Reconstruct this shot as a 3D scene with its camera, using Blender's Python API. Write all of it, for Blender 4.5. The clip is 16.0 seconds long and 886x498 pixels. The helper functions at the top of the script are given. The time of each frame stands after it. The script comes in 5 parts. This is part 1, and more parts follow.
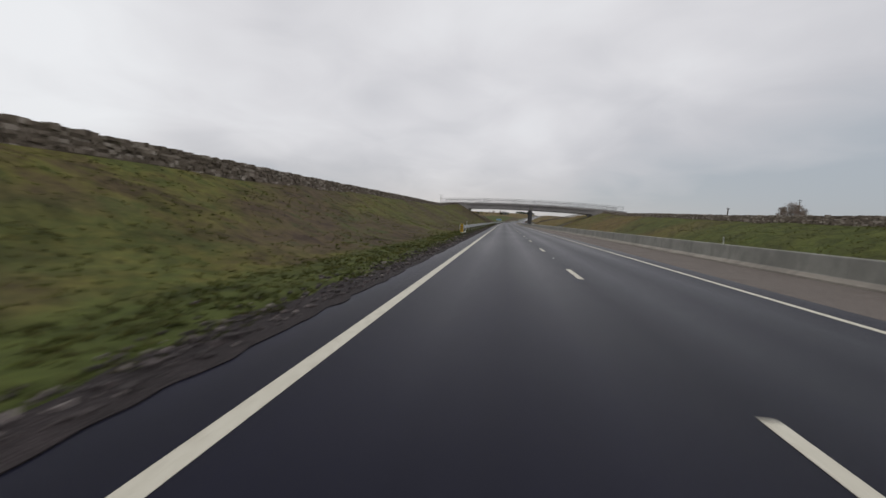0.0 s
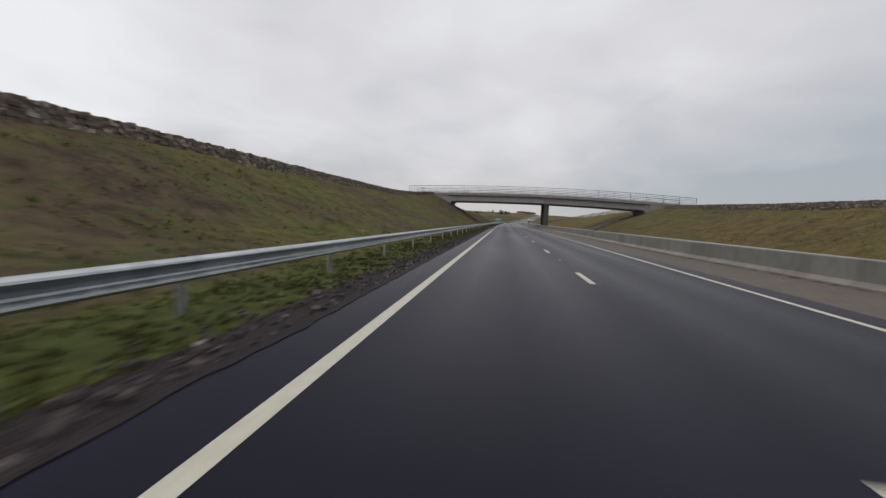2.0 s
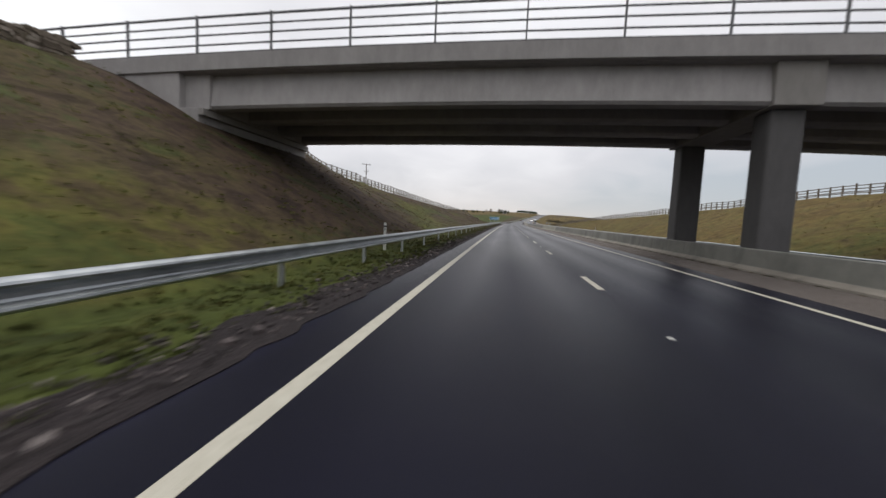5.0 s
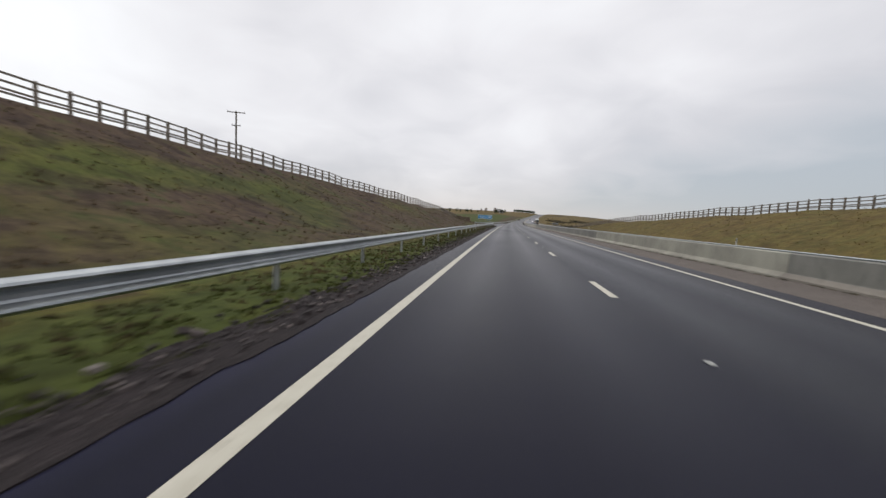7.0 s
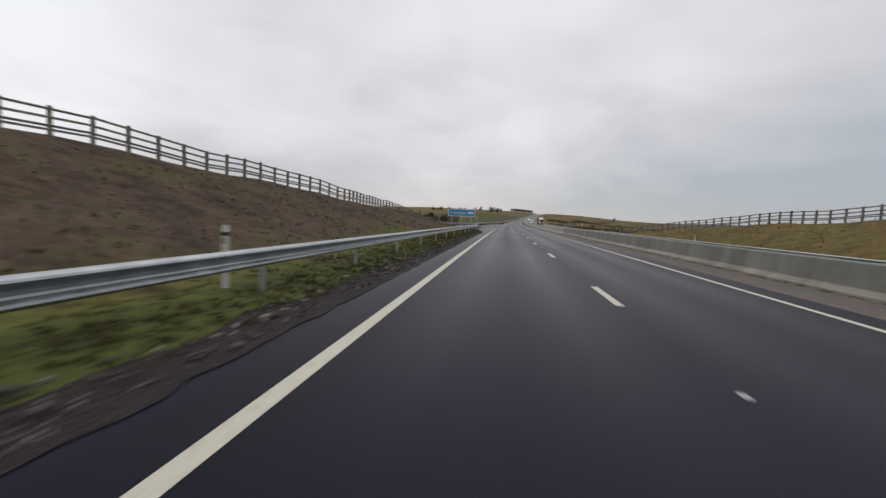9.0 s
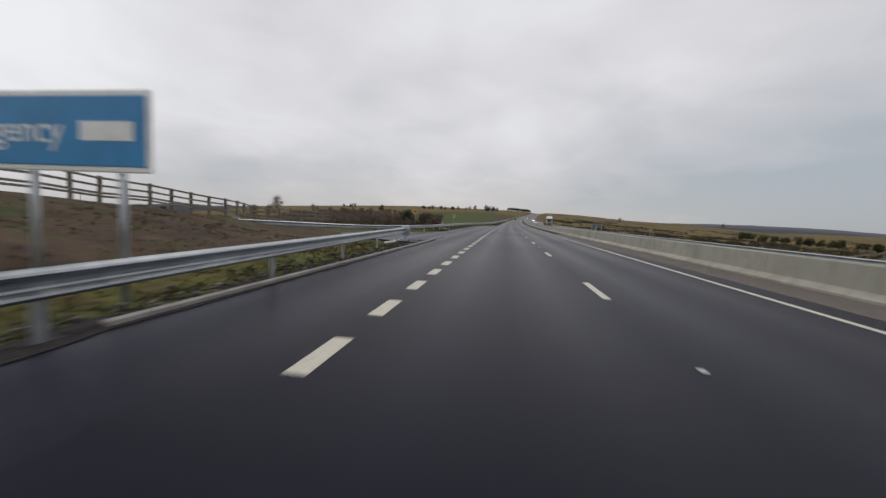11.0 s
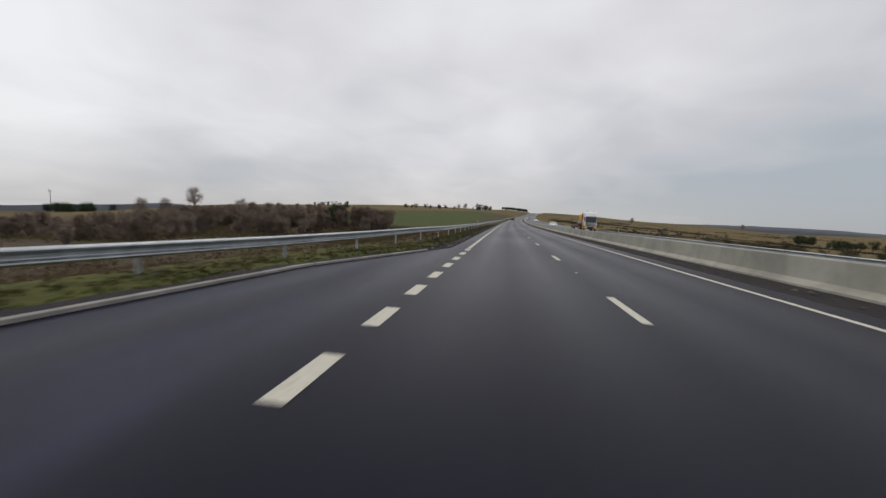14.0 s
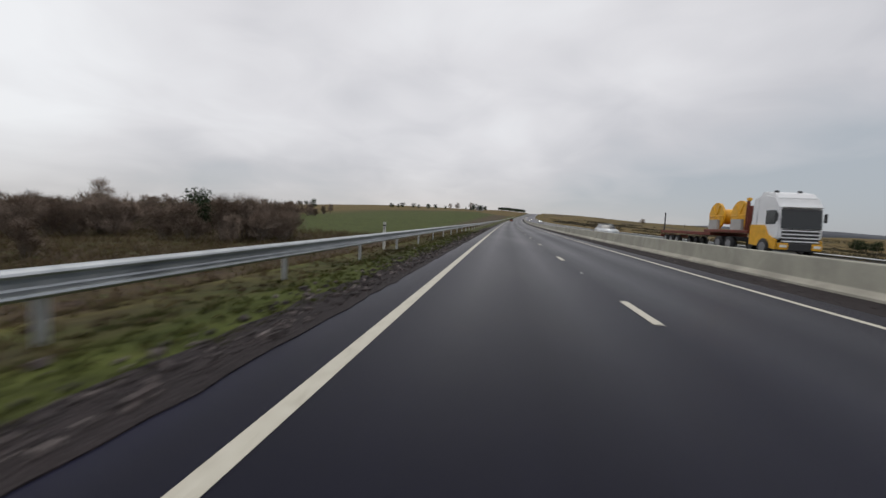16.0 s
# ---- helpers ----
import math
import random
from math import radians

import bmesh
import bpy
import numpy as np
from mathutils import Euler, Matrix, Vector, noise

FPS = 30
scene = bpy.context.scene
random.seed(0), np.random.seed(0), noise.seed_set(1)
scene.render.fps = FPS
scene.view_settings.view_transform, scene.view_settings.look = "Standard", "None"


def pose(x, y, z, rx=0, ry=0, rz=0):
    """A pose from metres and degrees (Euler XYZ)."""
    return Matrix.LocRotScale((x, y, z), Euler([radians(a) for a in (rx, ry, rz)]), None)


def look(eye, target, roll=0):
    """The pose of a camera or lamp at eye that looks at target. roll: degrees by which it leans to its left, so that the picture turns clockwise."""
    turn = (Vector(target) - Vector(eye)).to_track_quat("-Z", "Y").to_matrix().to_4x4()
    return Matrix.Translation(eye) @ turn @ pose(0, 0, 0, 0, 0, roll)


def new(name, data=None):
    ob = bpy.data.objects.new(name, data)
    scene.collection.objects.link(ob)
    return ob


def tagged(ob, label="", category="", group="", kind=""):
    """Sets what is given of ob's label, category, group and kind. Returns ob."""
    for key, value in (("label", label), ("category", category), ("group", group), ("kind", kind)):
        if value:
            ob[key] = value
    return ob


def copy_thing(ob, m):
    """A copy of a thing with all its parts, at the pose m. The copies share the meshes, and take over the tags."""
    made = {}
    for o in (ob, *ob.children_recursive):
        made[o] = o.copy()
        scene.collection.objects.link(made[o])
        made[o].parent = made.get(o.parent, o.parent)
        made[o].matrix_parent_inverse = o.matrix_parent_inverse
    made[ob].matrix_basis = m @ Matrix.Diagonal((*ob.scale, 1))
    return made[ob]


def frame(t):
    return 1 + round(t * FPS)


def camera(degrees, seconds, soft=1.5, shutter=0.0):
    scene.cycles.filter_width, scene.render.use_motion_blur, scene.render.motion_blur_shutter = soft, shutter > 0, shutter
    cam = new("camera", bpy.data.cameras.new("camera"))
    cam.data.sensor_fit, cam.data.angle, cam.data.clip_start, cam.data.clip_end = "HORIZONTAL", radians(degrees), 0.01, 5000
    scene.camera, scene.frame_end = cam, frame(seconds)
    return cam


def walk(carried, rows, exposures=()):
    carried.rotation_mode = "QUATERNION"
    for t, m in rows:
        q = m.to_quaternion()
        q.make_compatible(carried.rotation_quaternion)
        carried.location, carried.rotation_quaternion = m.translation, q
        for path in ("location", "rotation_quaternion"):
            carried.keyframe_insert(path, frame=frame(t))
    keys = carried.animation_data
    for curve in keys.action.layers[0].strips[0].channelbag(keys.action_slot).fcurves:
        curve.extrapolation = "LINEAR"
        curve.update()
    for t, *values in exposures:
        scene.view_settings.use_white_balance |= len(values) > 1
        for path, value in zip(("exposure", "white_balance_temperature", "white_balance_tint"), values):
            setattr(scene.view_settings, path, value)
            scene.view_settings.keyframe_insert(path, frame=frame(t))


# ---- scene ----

# The road: straight for 120 m, then a long right-hand bend; s runs along it, x to its right from the lane line.
BEND, RADIUS = 120.0, 6000.0


def heading(s):
    return max(0.0, s - BEND) / RADIUS


def grade_z(s):
    if s < 350:
        return 0.0
    q = min(s, 1150.0) - 350.0
    z = q * q / 32000.0
    if s > 1150:
        r = s - 1150.0
        z += 0.05 * r - r * r / 5200.0 if r < 300 else 0.05 * 300 - 300 * 300 / 5200.0 - (r - 300) * 0.02
    return z


def P(s, x, z=0.0):
    a = heading(s)
    if s <= BEND:
        cx, cy = 0.0, s
    else:
        cx, cy = RADIUS * (1 - math.cos(a)), BEND + RADIUS * math.sin(a)
    return Vector((cx + x * math.cos(a), cy - x * math.sin(a), z + grade_z(s)))


def lerp(s, table):
    return float(np.interp(s, [r[0] for r in table], [r[1] for r in table]))


# ---- camera ----
cam = camera(98.3, 16.0, 1.5, 0.15)
EYE_HEIGHT, YAW, PITCH, ROLL = 1.377, 8.8, -4.585, 2.7
# seconds, metres along the road, metres off the usual line
TRACK = [(0.0, -0.1, 0.08), (0.5, 13.1, 0.02), (1.0, 27.3, -0.05), (1.5, 40.8, -0.06), (2.0, 54.6, -0.06), (2.5, 68.1, -0.07),
         (3.0, 82.1, 0.0), (3.5, 95.5, -0.08), (4.0, 109.3, -0.06), (6.5, 177.15, -0.11), (7.0, 191.2, -0.1), (7.5, 204.6, -0.09),
         (8.0, 218.5, -0.01), (8.5, 231.7, 0.01), (9.0, 246.0, 0.02), (11.5, 313.3, 0.05), (12.0, 327.5, -0.01), (12.5, 340.7, 0.03),
         (13.0, 354.8, -0.03), (13.5, 368.0, 0.02), (14.0, 382.2, -0.01), (14.5, 395.1, 0.01), (15.0, 409.5, 0.01), (15.5, 422.4, -0.1),
         (16.0, 436.2, -0.16)]


def ride(s, off):
    eye = P(s, -2.06 + off, EYE_HEIGHT)
    rise = math.degrees(math.atan(grade_z(s + 1) - grade_z(s)))
    a, p = heading(s) - radians(YAW), radians(PITCH + rise)
    way = Vector((math.sin(a) * math.cos(p), math.cos(a) * math.cos(p), math.sin(p)))
    return look(eye, eye + way, ROLL)


EXPOSURES = [(0.0, -0.1), (3.0, -0.05), (4.0, 0.04), (5.4, 0.27), (6.5, 0.2), (7.5, 0.13), (9.0, 0.0), (11.5, -0.08), (16.0, -0.05)]
walk(cam, [(t, ride(s, off)) for t, s, off in TRACK], EXPOSURES)

# ---- light ----
world = bpy.data.worlds.new("overcast_sky")
scene.world = world
world.use_nodes = True
wn, wl = world.node_tree.nodes, world.node_tree.links
wn.clear()


def wnode(kind, **values):
    n = wn.new(kind)
    for k, v in values.items():
        n.inputs[k].default_value = v
    return n


def wmath(op, a, b=None, clamp=False):
    n = wn.new("ShaderNodeMath")
    n.operation, n.use_clamp = op, clamp
    for i, v in enumerate((a, b)):
        if v is None:
            continue
        if isinstance(v, (int, float)):
            n.inputs[i].default_value = v
        else:
            wl.new(v, n.inputs[i])
    return n.outputs[0]


sky = wn.new("ShaderNodeTexSky")
sky.sky_type, sky.sun_disc = "NISHITA", False
sky.sun_elevation, sky.sun_rotation, sky.air_density, sky.dust_density = radians(58), radians(8), 1.0, 0.6
tc = wn.new("ShaderNodeTexCoord")
sep = wn.new("ShaderNodeSeparateXYZ")
wl.new(tc.outputs["Generated"], sep.inputs[0])
up = wmath("ADD", wmath("MAXIMUM", sep.outputs[2], 0.0), 0.26)
comb = wn.new("ShaderNodeCombineXYZ")
wl.new(wmath("DIVIDE", sep.outputs[0], up), comb.inputs[0])
wl.new(wmath("DIVIDE", sep.outputs[1], up), comb.inputs[1])
big = wnode("ShaderNodeTexNoise", Scale=0.62, Detail=3.0, Roughness=0.45, Distortion=0.4)
wl.new(comb.outputs[0], big.inputs["Vector"])
fine = wnode("ShaderNodeTexNoise", Scale=2.3, Detail=5.0, Roughness=0.5, Distortion=0.5)
wl.new(comb.outputs[0], fine.inputs["Vector"])
mix = wmath("ADD", wmath("MULTIPLY", big.outputs[0], 0.8), wmath("MULTIPLY", fine.outputs[0], 0.2))
# the cover is thinner and brighter overhead, heavier to the east
mix = wmath("ADD", mix, wmath("MULTIPLY", wmath("MULTIPLY", sep.outputs[0], -0.16), wmath("SUBTRACT", 1.1, wmath("MULTIPLY", wmath("MAXIMUM", sep.outputs[2], 0.0), 1.4))))
mix = wmath("ADD", mix, wmath("MULTIPLY", wmath("MAXIMUM", sep.outputs[2], 0.0), 0.22))
low_cover = wmath("POWER", wmath("SUBTRACT", 1.0, wmath("MINIMUM", wmath("ABSOLUTE", sep.outputs[2]), 1.0)), 8.0)
mix = wmath("SUBTRACT", mix, wmath("MULTIPLY", low_cover, 0.15))
ramp = wn.new("ShaderNodeValToRGB")
wl.new(mix, ramp.inputs[0])
cr = ramp.color_ramp
cr.elements[0].position, cr.elements[0].color = 0.30, (0.40, 0.435, 0.475, 1)
cr.elements[1].position, cr.elements[1].color = 0.72, (0.86, 0.865, 0.88, 1)
e = cr.elements.new(0.46)
e.color = (0.565, 0.562, 0.588, 1)
e = cr.elements.new(0.58)
e.color = (0.715, 0.706, 0.725, 1)
# paler, warmer strip low over the horizon
low = wmath("POWER", wmath("SUBTRACT", 1.0, wmath("MINIMUM", wmath("ABSOLUTE", sep.outputs[2]), 1.0)), 16.0)
warm = wn.new("ShaderNodeMixRGB")
wl.new(wmath("MULTIPLY", low, 0.7), warm.inputs[0])
wl.new(ramp.outputs[0], warm.inputs[1])
glow = wn.new("ShaderNodeMixRGB")
wl.new(wmath("POWER", wmath("MAXIMUM", wmath("ADD", wmath("MULTIPLY", sep.outputs[1], 0.99), wmath("MULTIPLY", sep.outputs[0], -0.02)), 0.0), 9.0), glow.inputs[0])
sides = wn.new("ShaderNodeMixRGB")
wl.new(wmath("ADD", wmath("MULTIPLY", sep.outputs[0], 0.75), 0.5, True), sides.inputs[0])
sides.inputs[1].default_value = (0.45, 0.445, 0.45, 1)
sides.inputs[2].default_value = (0.33, 0.345, 0.37, 1)
wl.new(sides.outputs[0], glow.inputs[1])
glow.inputs[2].default_value = (0.66, 0.595, 0.56, 1)
wl.new(glow.outputs[0], warm.inputs[2])
both = wn.new("ShaderNodeMixRGB")
both.inputs[0].default_value = 0.05
dim = wn.new("ShaderNodeMixRGB")
dim.blend_type = "MULTIPLY"
dim.inputs[0].default_value = 1.0
dim.inputs[2].default_value = (0.12, 0.12, 0.12, 1)
wl.new(sky.outputs[0], dim.inputs[1])
wl.new(warm.outputs[0], both.inputs[1])
wl.new(dim.outputs[0], both.inputs[2])
bg = wnode("ShaderNodeBackground", Strength=1.07)
wl.new(both.outputs[0], bg.inputs[0])
wo = wn.new("ShaderNodeOutputWorld")
wl.new(bg.outputs[0], wo.inputs[0])

sun_data = bpy.data.lights.new("sun", "SUN")
sun_data.energy, sun_data.angle, sun_data.color = 0.55, radians(25), (1.0, 0.96, 0.9)
sun = new("sun", sun_data)
sun.matrix_world = look((0, 0, 200), (-125 * math.sin(radians(8)), -125 * math.cos(radians(8)), 0))


# ---- materials ----
class Nodes:
    """A node material with short calls for its parts."""

    def __init__(self, name, rough=0.8, metal=0.0, spec=0.5):
        self.mat = bpy.data.materials.new(name)
        self.mat.use_nodes = True
        self.n, self.l = self.mat.node_tree.nodes, self.mat.node_tree.links
        self.b = self.n["Principled BSDF"]
        self.b.inputs["Roughness"].default_value = rough
        self.b.inputs["Metallic"].default_value = metal
        self.b.inputs["Specular IOR Level"].default_value = spec
        self.co = self.n.new("ShaderNodeTexCoord").outputs["Object"]

    def put(self, socket, v):
        if isinstance(v, (int, float)):
            socket.default_value = v
        elif isinstance(v, tuple):
            socket.default_value = (*v, 1) if len(v) == 3 and socket.type == "RGBA" else v
        else:
            self.l.new(v, socket)

    def noise(self, scale, detail=4.0, rough=0.55, vec=None, stretch=None, distort=0.0):
        t = self.n.new("ShaderNodeTexNoise")
        t.inputs["Scale"].default_value, t.inputs["Detail"].default_value = scale, detail
        t.inputs["Roughness"].default_value, t.inputs["Distortion"].default_value = rough, distort
        v = vec or self.co
        if stretch:
            m = self.n.new("ShaderNodeMapping")
            m.inputs["Scale"].default_value = stretch
            self.l.new(v, m.inputs[0])
            v = m.outputs[0]
        self.l.new(v, t.inputs["Vector"])
        return t.outputs[0]

    def ramp(self, f, *stops):
        r = self.n.new("ShaderNodeValToRGB")
        self.put(r.inputs[0], f)
        els = r.color_ramp.elements
        while len(els) < len(stops):
            els.new(0.5)
        for el, (p, c) in zip(els, stops):
            el.position = p
            el.color = (*c, 1) if isinstance(c, tuple) else (c, c, c, 1)
        return r.outputs[0]

    def mix(self, f, a, b, how="MIX"):
        m = self.n.new("ShaderNodeMixRGB")
        m.blend_type = how
        self.put(m.inputs[0], f)
        self.put(m.inputs[1], a)
        self.put(m.inputs[2], b)
        return m.outputs[0]

    def math(self, op, a, b=0.0, clamp=False):
        m = self.n.new("ShaderNodeMath")
        m.operation, m.use_clamp = op, clamp
        self.put(m.inputs[0], a)
        self.put(m.inputs[1], b)
        return m.outputs[0]

    def attr(self, name, out="Color"):
        a = self.n.new("ShaderNodeAttribute")
        a.attribute_name = name
        return a.outputs[out]

    def uv(self):
        return self.n.new("ShaderNodeUVMap").outputs[0]

    def split(self, v):
        s = self.n.new("ShaderNodeSeparateXYZ")
        self.l.new(v, s.inputs[0])
        return s.outputs

    def island(self):
        return self.n.new("ShaderNodeNewGeometry").outputs["Random Per Island"]

    def object_random(self):
        return self.n.new("ShaderNodeObjectInfo").outputs["Random"]

    def bump(self, h, strength=0.4, distance=0.02):
        b = self.n.new("ShaderNodeBump")
        b.inputs["Strength"].default_value, b.inputs["Distance"].default_value = strength, distance
        self.l.new(h, b.inputs["Height"])
        self.l.new(b.outputs[0], self.b.inputs["Normal"])

    def colour(self, v):
        self.put(self.b.inputs["Base Color"], v)
        return self.mat

    def rough(self, v):
        self.put(self.b.inputs["Roughness"], v)


def plain(name, c, rough=0.6, metal=0.0, vary=0.25, scale=6.0, bump=0.15):
    m = Nodes(name, rough, metal)
    f = m.noise(scale, 5.0)
    d = tuple(max(0.0, v * (1 - vary)) for v in c)
    b = tuple(min(1.0, v * (1 + vary * 0.6)) for v in c)
    m.bump(m.noise(scale * 8, 3.0), bump, 0.01)
    return m.colour(m.ramp(f, (0.3, d), (0.7, b)))


def asphalt(name, base=0.05):
    m = Nodes(name, 0.45, 0.0, 0.088)
    m.b.inputs["Specular Tint"].default_value = (0.74, 0.78, 1.0, 1)
    uv = m.uv()
    grain = m.noise(160.0, 3.0, 0.6)
    large = m.noise(0.35, 4.0, 0.5, stretch=(1.0, 0.18, 1.0))
    c = m.ramp(grain, (0.3, (base * 0.58, base * 0.58, base * 1.25)), (0.75, (base * 1.42, base * 1.4, base * 2.9)))
    c = m.mix(1.0, c, m.ramp(large, (0.3, 0.72), (0.7, 1.3)), "MULTIPLY")
    # polished wheel tracks and a darker lane joint
    x = m.split(uv)[0]
    track = m.math("ABSOLUTE", m.math("SUBTRACT", m.math("PINGPONG", m.math("ADD", x, 18.25), 1.825), 0.95))
    c = m.mix(1.0, c, m.ramp(track, (0.1, 1.03), (0.6, 0.98)), "MULTIPLY")
    streak = m.noise(1.0, 3.0, 0.6, vec=uv, stretch=(2.2, 0.02, 1.0))
    c = m.mix(1.0, c, m.ramp(streak, (0.35, 0.92), (0.7, 1.08)), "MULTIPLY")
    # the lay-by is older: greyer, blotched and patched
    lay = m.math("MULTIPLY", m.math("SUBTRACT", m.math("MULTIPLY", x, -1.0), 4.1), 3.0, True)
    blot = m.noise(0.8, 5.0, 0.65, vec=uv, stretch=(1.0, 0.22, 1.0), distort=0.8)
    c = m.mix(lay, c, m.mix(1.0, c, m.ramp(blot, (0.35, 0.75), (0.5, 1.4), (0.65, 2.2)), "MULTIPLY"))
    m.rough(m.ramp(m.math("ADD", m.math("MULTIPLY", large, 0.6), m.math("MULTIPLY", track, 0.3)), (0.25, 0.31), (0.75, 0.46)))
    m.bump(grain, 0.4, 0.006)
    return m.colour(c)


ASPHALT = asphalt("damp_asphalt", 0.0075)
ASPHALT_OLD = asphalt("side_asphalt", 0.019)


def road_paint():
    m = Nodes("road_paint", 0.55)
    wear = m.noise(9.0, 6.0, 0.7)
    fine_wear = m.noise(70.0, 3.0, 0.7)
    c = m.ramp(m.math("ADD", m.math("MULTIPLY", wear, 0.6), m.math("MULTIPLY", fine_wear, 0.4)), (0.3, (0.26, 0.235, 0.18)), (0.47, (0.50, 0.47, 0.385)), (0.7, (0.60, 0.575, 0.49)))
    m.bump(fine_wear, 0.3, 0.004)
    return m.colour(c)


PAINT = road_paint()


def concrete(name, c, spread=0.2):
    m = Nodes(name, 0.85)
    big_n, mid, small = m.noise(0.5, 5.0, 0.6), m.noise(3.0, 5.0, 0.6, stretch=(1, 1, 0.35)), m.noise(45.0, 3.0)
    f = m.math("ADD", m.math("MULTIPLY", big_n, 0.5), m.math("MULTIPLY", mid, 0.5))
    a, b = tuple(v * (1 - spread) for v in c), tuple(v * (1 + spread) for v in c)
    col = m.ramp(f, (0.3, a), (0.7, b))
    col = m.mix(1.0, col, m.ramp(m.object_random(), (0.0, 0.86), (1.0, 1.12)), "MULTIPLY")
    col = m.mix(1.0, col, m.ramp(small, (0.3, 0.9), (0.7, 1.06)), "MULTIPLY")
    m.bump(small, 0.25, 0.008)
    return m.colour(col)


CONCRETE = concrete("bridge_concrete", (0.32, 0.302, 0.295))
CONCRETE_DARK = concrete("darker_concrete", (0.24, 0.225, 0.21))
# the columns are much darker than the girders
COLUMN = concrete("dark_column_concrete", (0.10, 0.095, 0.095))
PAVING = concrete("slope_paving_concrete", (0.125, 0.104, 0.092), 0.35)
PAD = concrete("dirty_pad_concrete", (0.15, 0.132, 0.102), 0.35)
KERB = concrete("kerb_concrete", (0.255, 0.24, 0.22), 0.3)


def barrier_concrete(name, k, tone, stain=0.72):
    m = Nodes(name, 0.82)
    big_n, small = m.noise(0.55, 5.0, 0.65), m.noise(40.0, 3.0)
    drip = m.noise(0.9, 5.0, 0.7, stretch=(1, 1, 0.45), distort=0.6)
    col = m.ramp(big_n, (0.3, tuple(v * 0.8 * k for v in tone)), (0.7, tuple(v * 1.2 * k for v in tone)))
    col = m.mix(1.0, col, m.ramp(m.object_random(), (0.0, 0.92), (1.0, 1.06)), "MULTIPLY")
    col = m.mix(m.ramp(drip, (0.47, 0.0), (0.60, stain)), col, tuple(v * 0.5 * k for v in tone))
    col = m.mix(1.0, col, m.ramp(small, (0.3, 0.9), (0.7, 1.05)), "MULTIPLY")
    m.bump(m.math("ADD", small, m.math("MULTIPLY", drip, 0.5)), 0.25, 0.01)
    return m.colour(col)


# Wall and foot tones: damp and dust, plus painted-in light on the slope.
BARRIER = barrier_concrete("damp_shaded_barrier_concrete", 0.72, (0.325, 0.32, 0.285), 0.42)
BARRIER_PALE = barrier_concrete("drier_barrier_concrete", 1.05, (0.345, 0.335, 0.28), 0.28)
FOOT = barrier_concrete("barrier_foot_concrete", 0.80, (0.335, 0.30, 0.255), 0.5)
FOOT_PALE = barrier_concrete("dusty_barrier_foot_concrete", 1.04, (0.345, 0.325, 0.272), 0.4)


def ground_material():
    """cover: red = brown heath, green = sown green field, blue = straw-coloured rough grass."""
    m = Nodes("grassland", 0.95, 0.0, 0.15)
    big_n, mid, small = m.noise(0.16, 5.0, 0.6, distort=0.5), m.noise(0.9, 5.0, 0.62), m.noise(9.0, 5.0, 0.7)
    vgrain = m.noise(60.0, 3.0, 0.7)
    grass = m.ramp(m.math("ADD", m.math("MULTIPLY", big_n, 0.55), m.math("MULTIPLY", mid, 0.45)),
                   (0.34, (0.050, 0.036, 0.022)), (0.42, (0.076, 0.058, 0.026)), (0.49, (0.098, 0.092, 0.024)), (0.56, (0.066, 0.077, 0.020)), (0.65, (0.116, 0.106, 0.030)))
    heath = m.ramp(m.math("ADD", m.math("MULTIPLY", big_n, 0.4), m.math("MULTIPLY", mid, 0.6)),
                   (0.34, (0.034, 0.024, 0.020)), (0.45, (0.066, 0.045, 0.034)), (0.53, (0.080, 0.056, 0.036)), (0.585, (0.064, 0.060, 0.028)), (0.66, (0.056, 0.080, 0.026)))
    straw = m.ramp(m.math("ADD", m.math("MULTIPLY", mid, 0.6), m.math("MULTIPLY", big_n, 0.4)), (0.34, (0.082, 0.055, 0.022)), (0.46, (0.128, 0.088, 0.032)), (0.55, (0.135, 0.100, 0.036)), (0.66, (0.095, 0.088, 0.028)))
    field = m.ramp(mid, (0.3, (0.036, 0.047, 0.013)), (0.5, (0.060, 0.076, 0.018)), (0.7, (0.076, 0.084, 0.022)))
    r = m.split(m.attr("cover"))
    c = m.mix(r[0], grass, heath)
    c = m.mix(r[2], c, straw)
    c = m.mix(r[1], c, field)
    patch = m.noise(0.55, 4.0, 0.62, distort=1.2)
    tuft = m.noise(2.6, 4.0, 0.65, distort=0.8)
    c = m.mix(1.0, c, m.ramp(patch, (0.34, 0.66), (0.47, 0.92), (0.6, 1.14), (0.75, 1.0)), "MULTIPLY")
    c = m.mix(1.0, c, m.ramp(tuft, (0.32, 0.72), (0.5, 1.0), (0.7, 1.2)), "MULTIPLY")
    c = m.mix(1.0, c, m.ramp(small, (0.3, 0.88), (0.7, 1.12)), "MULTIPLY")
    c = m.mix(1.0, c, m.ramp(vgrain, (0.3, 0.85), (0.7, 1.15)), "MULTIPLY")
    m.bump(m.math("ADD", small, m.math("MULTIPLY", vgrain, 0.4)), 0.35, 0.05)
    return m.colour(c)


GROUND = ground_material()


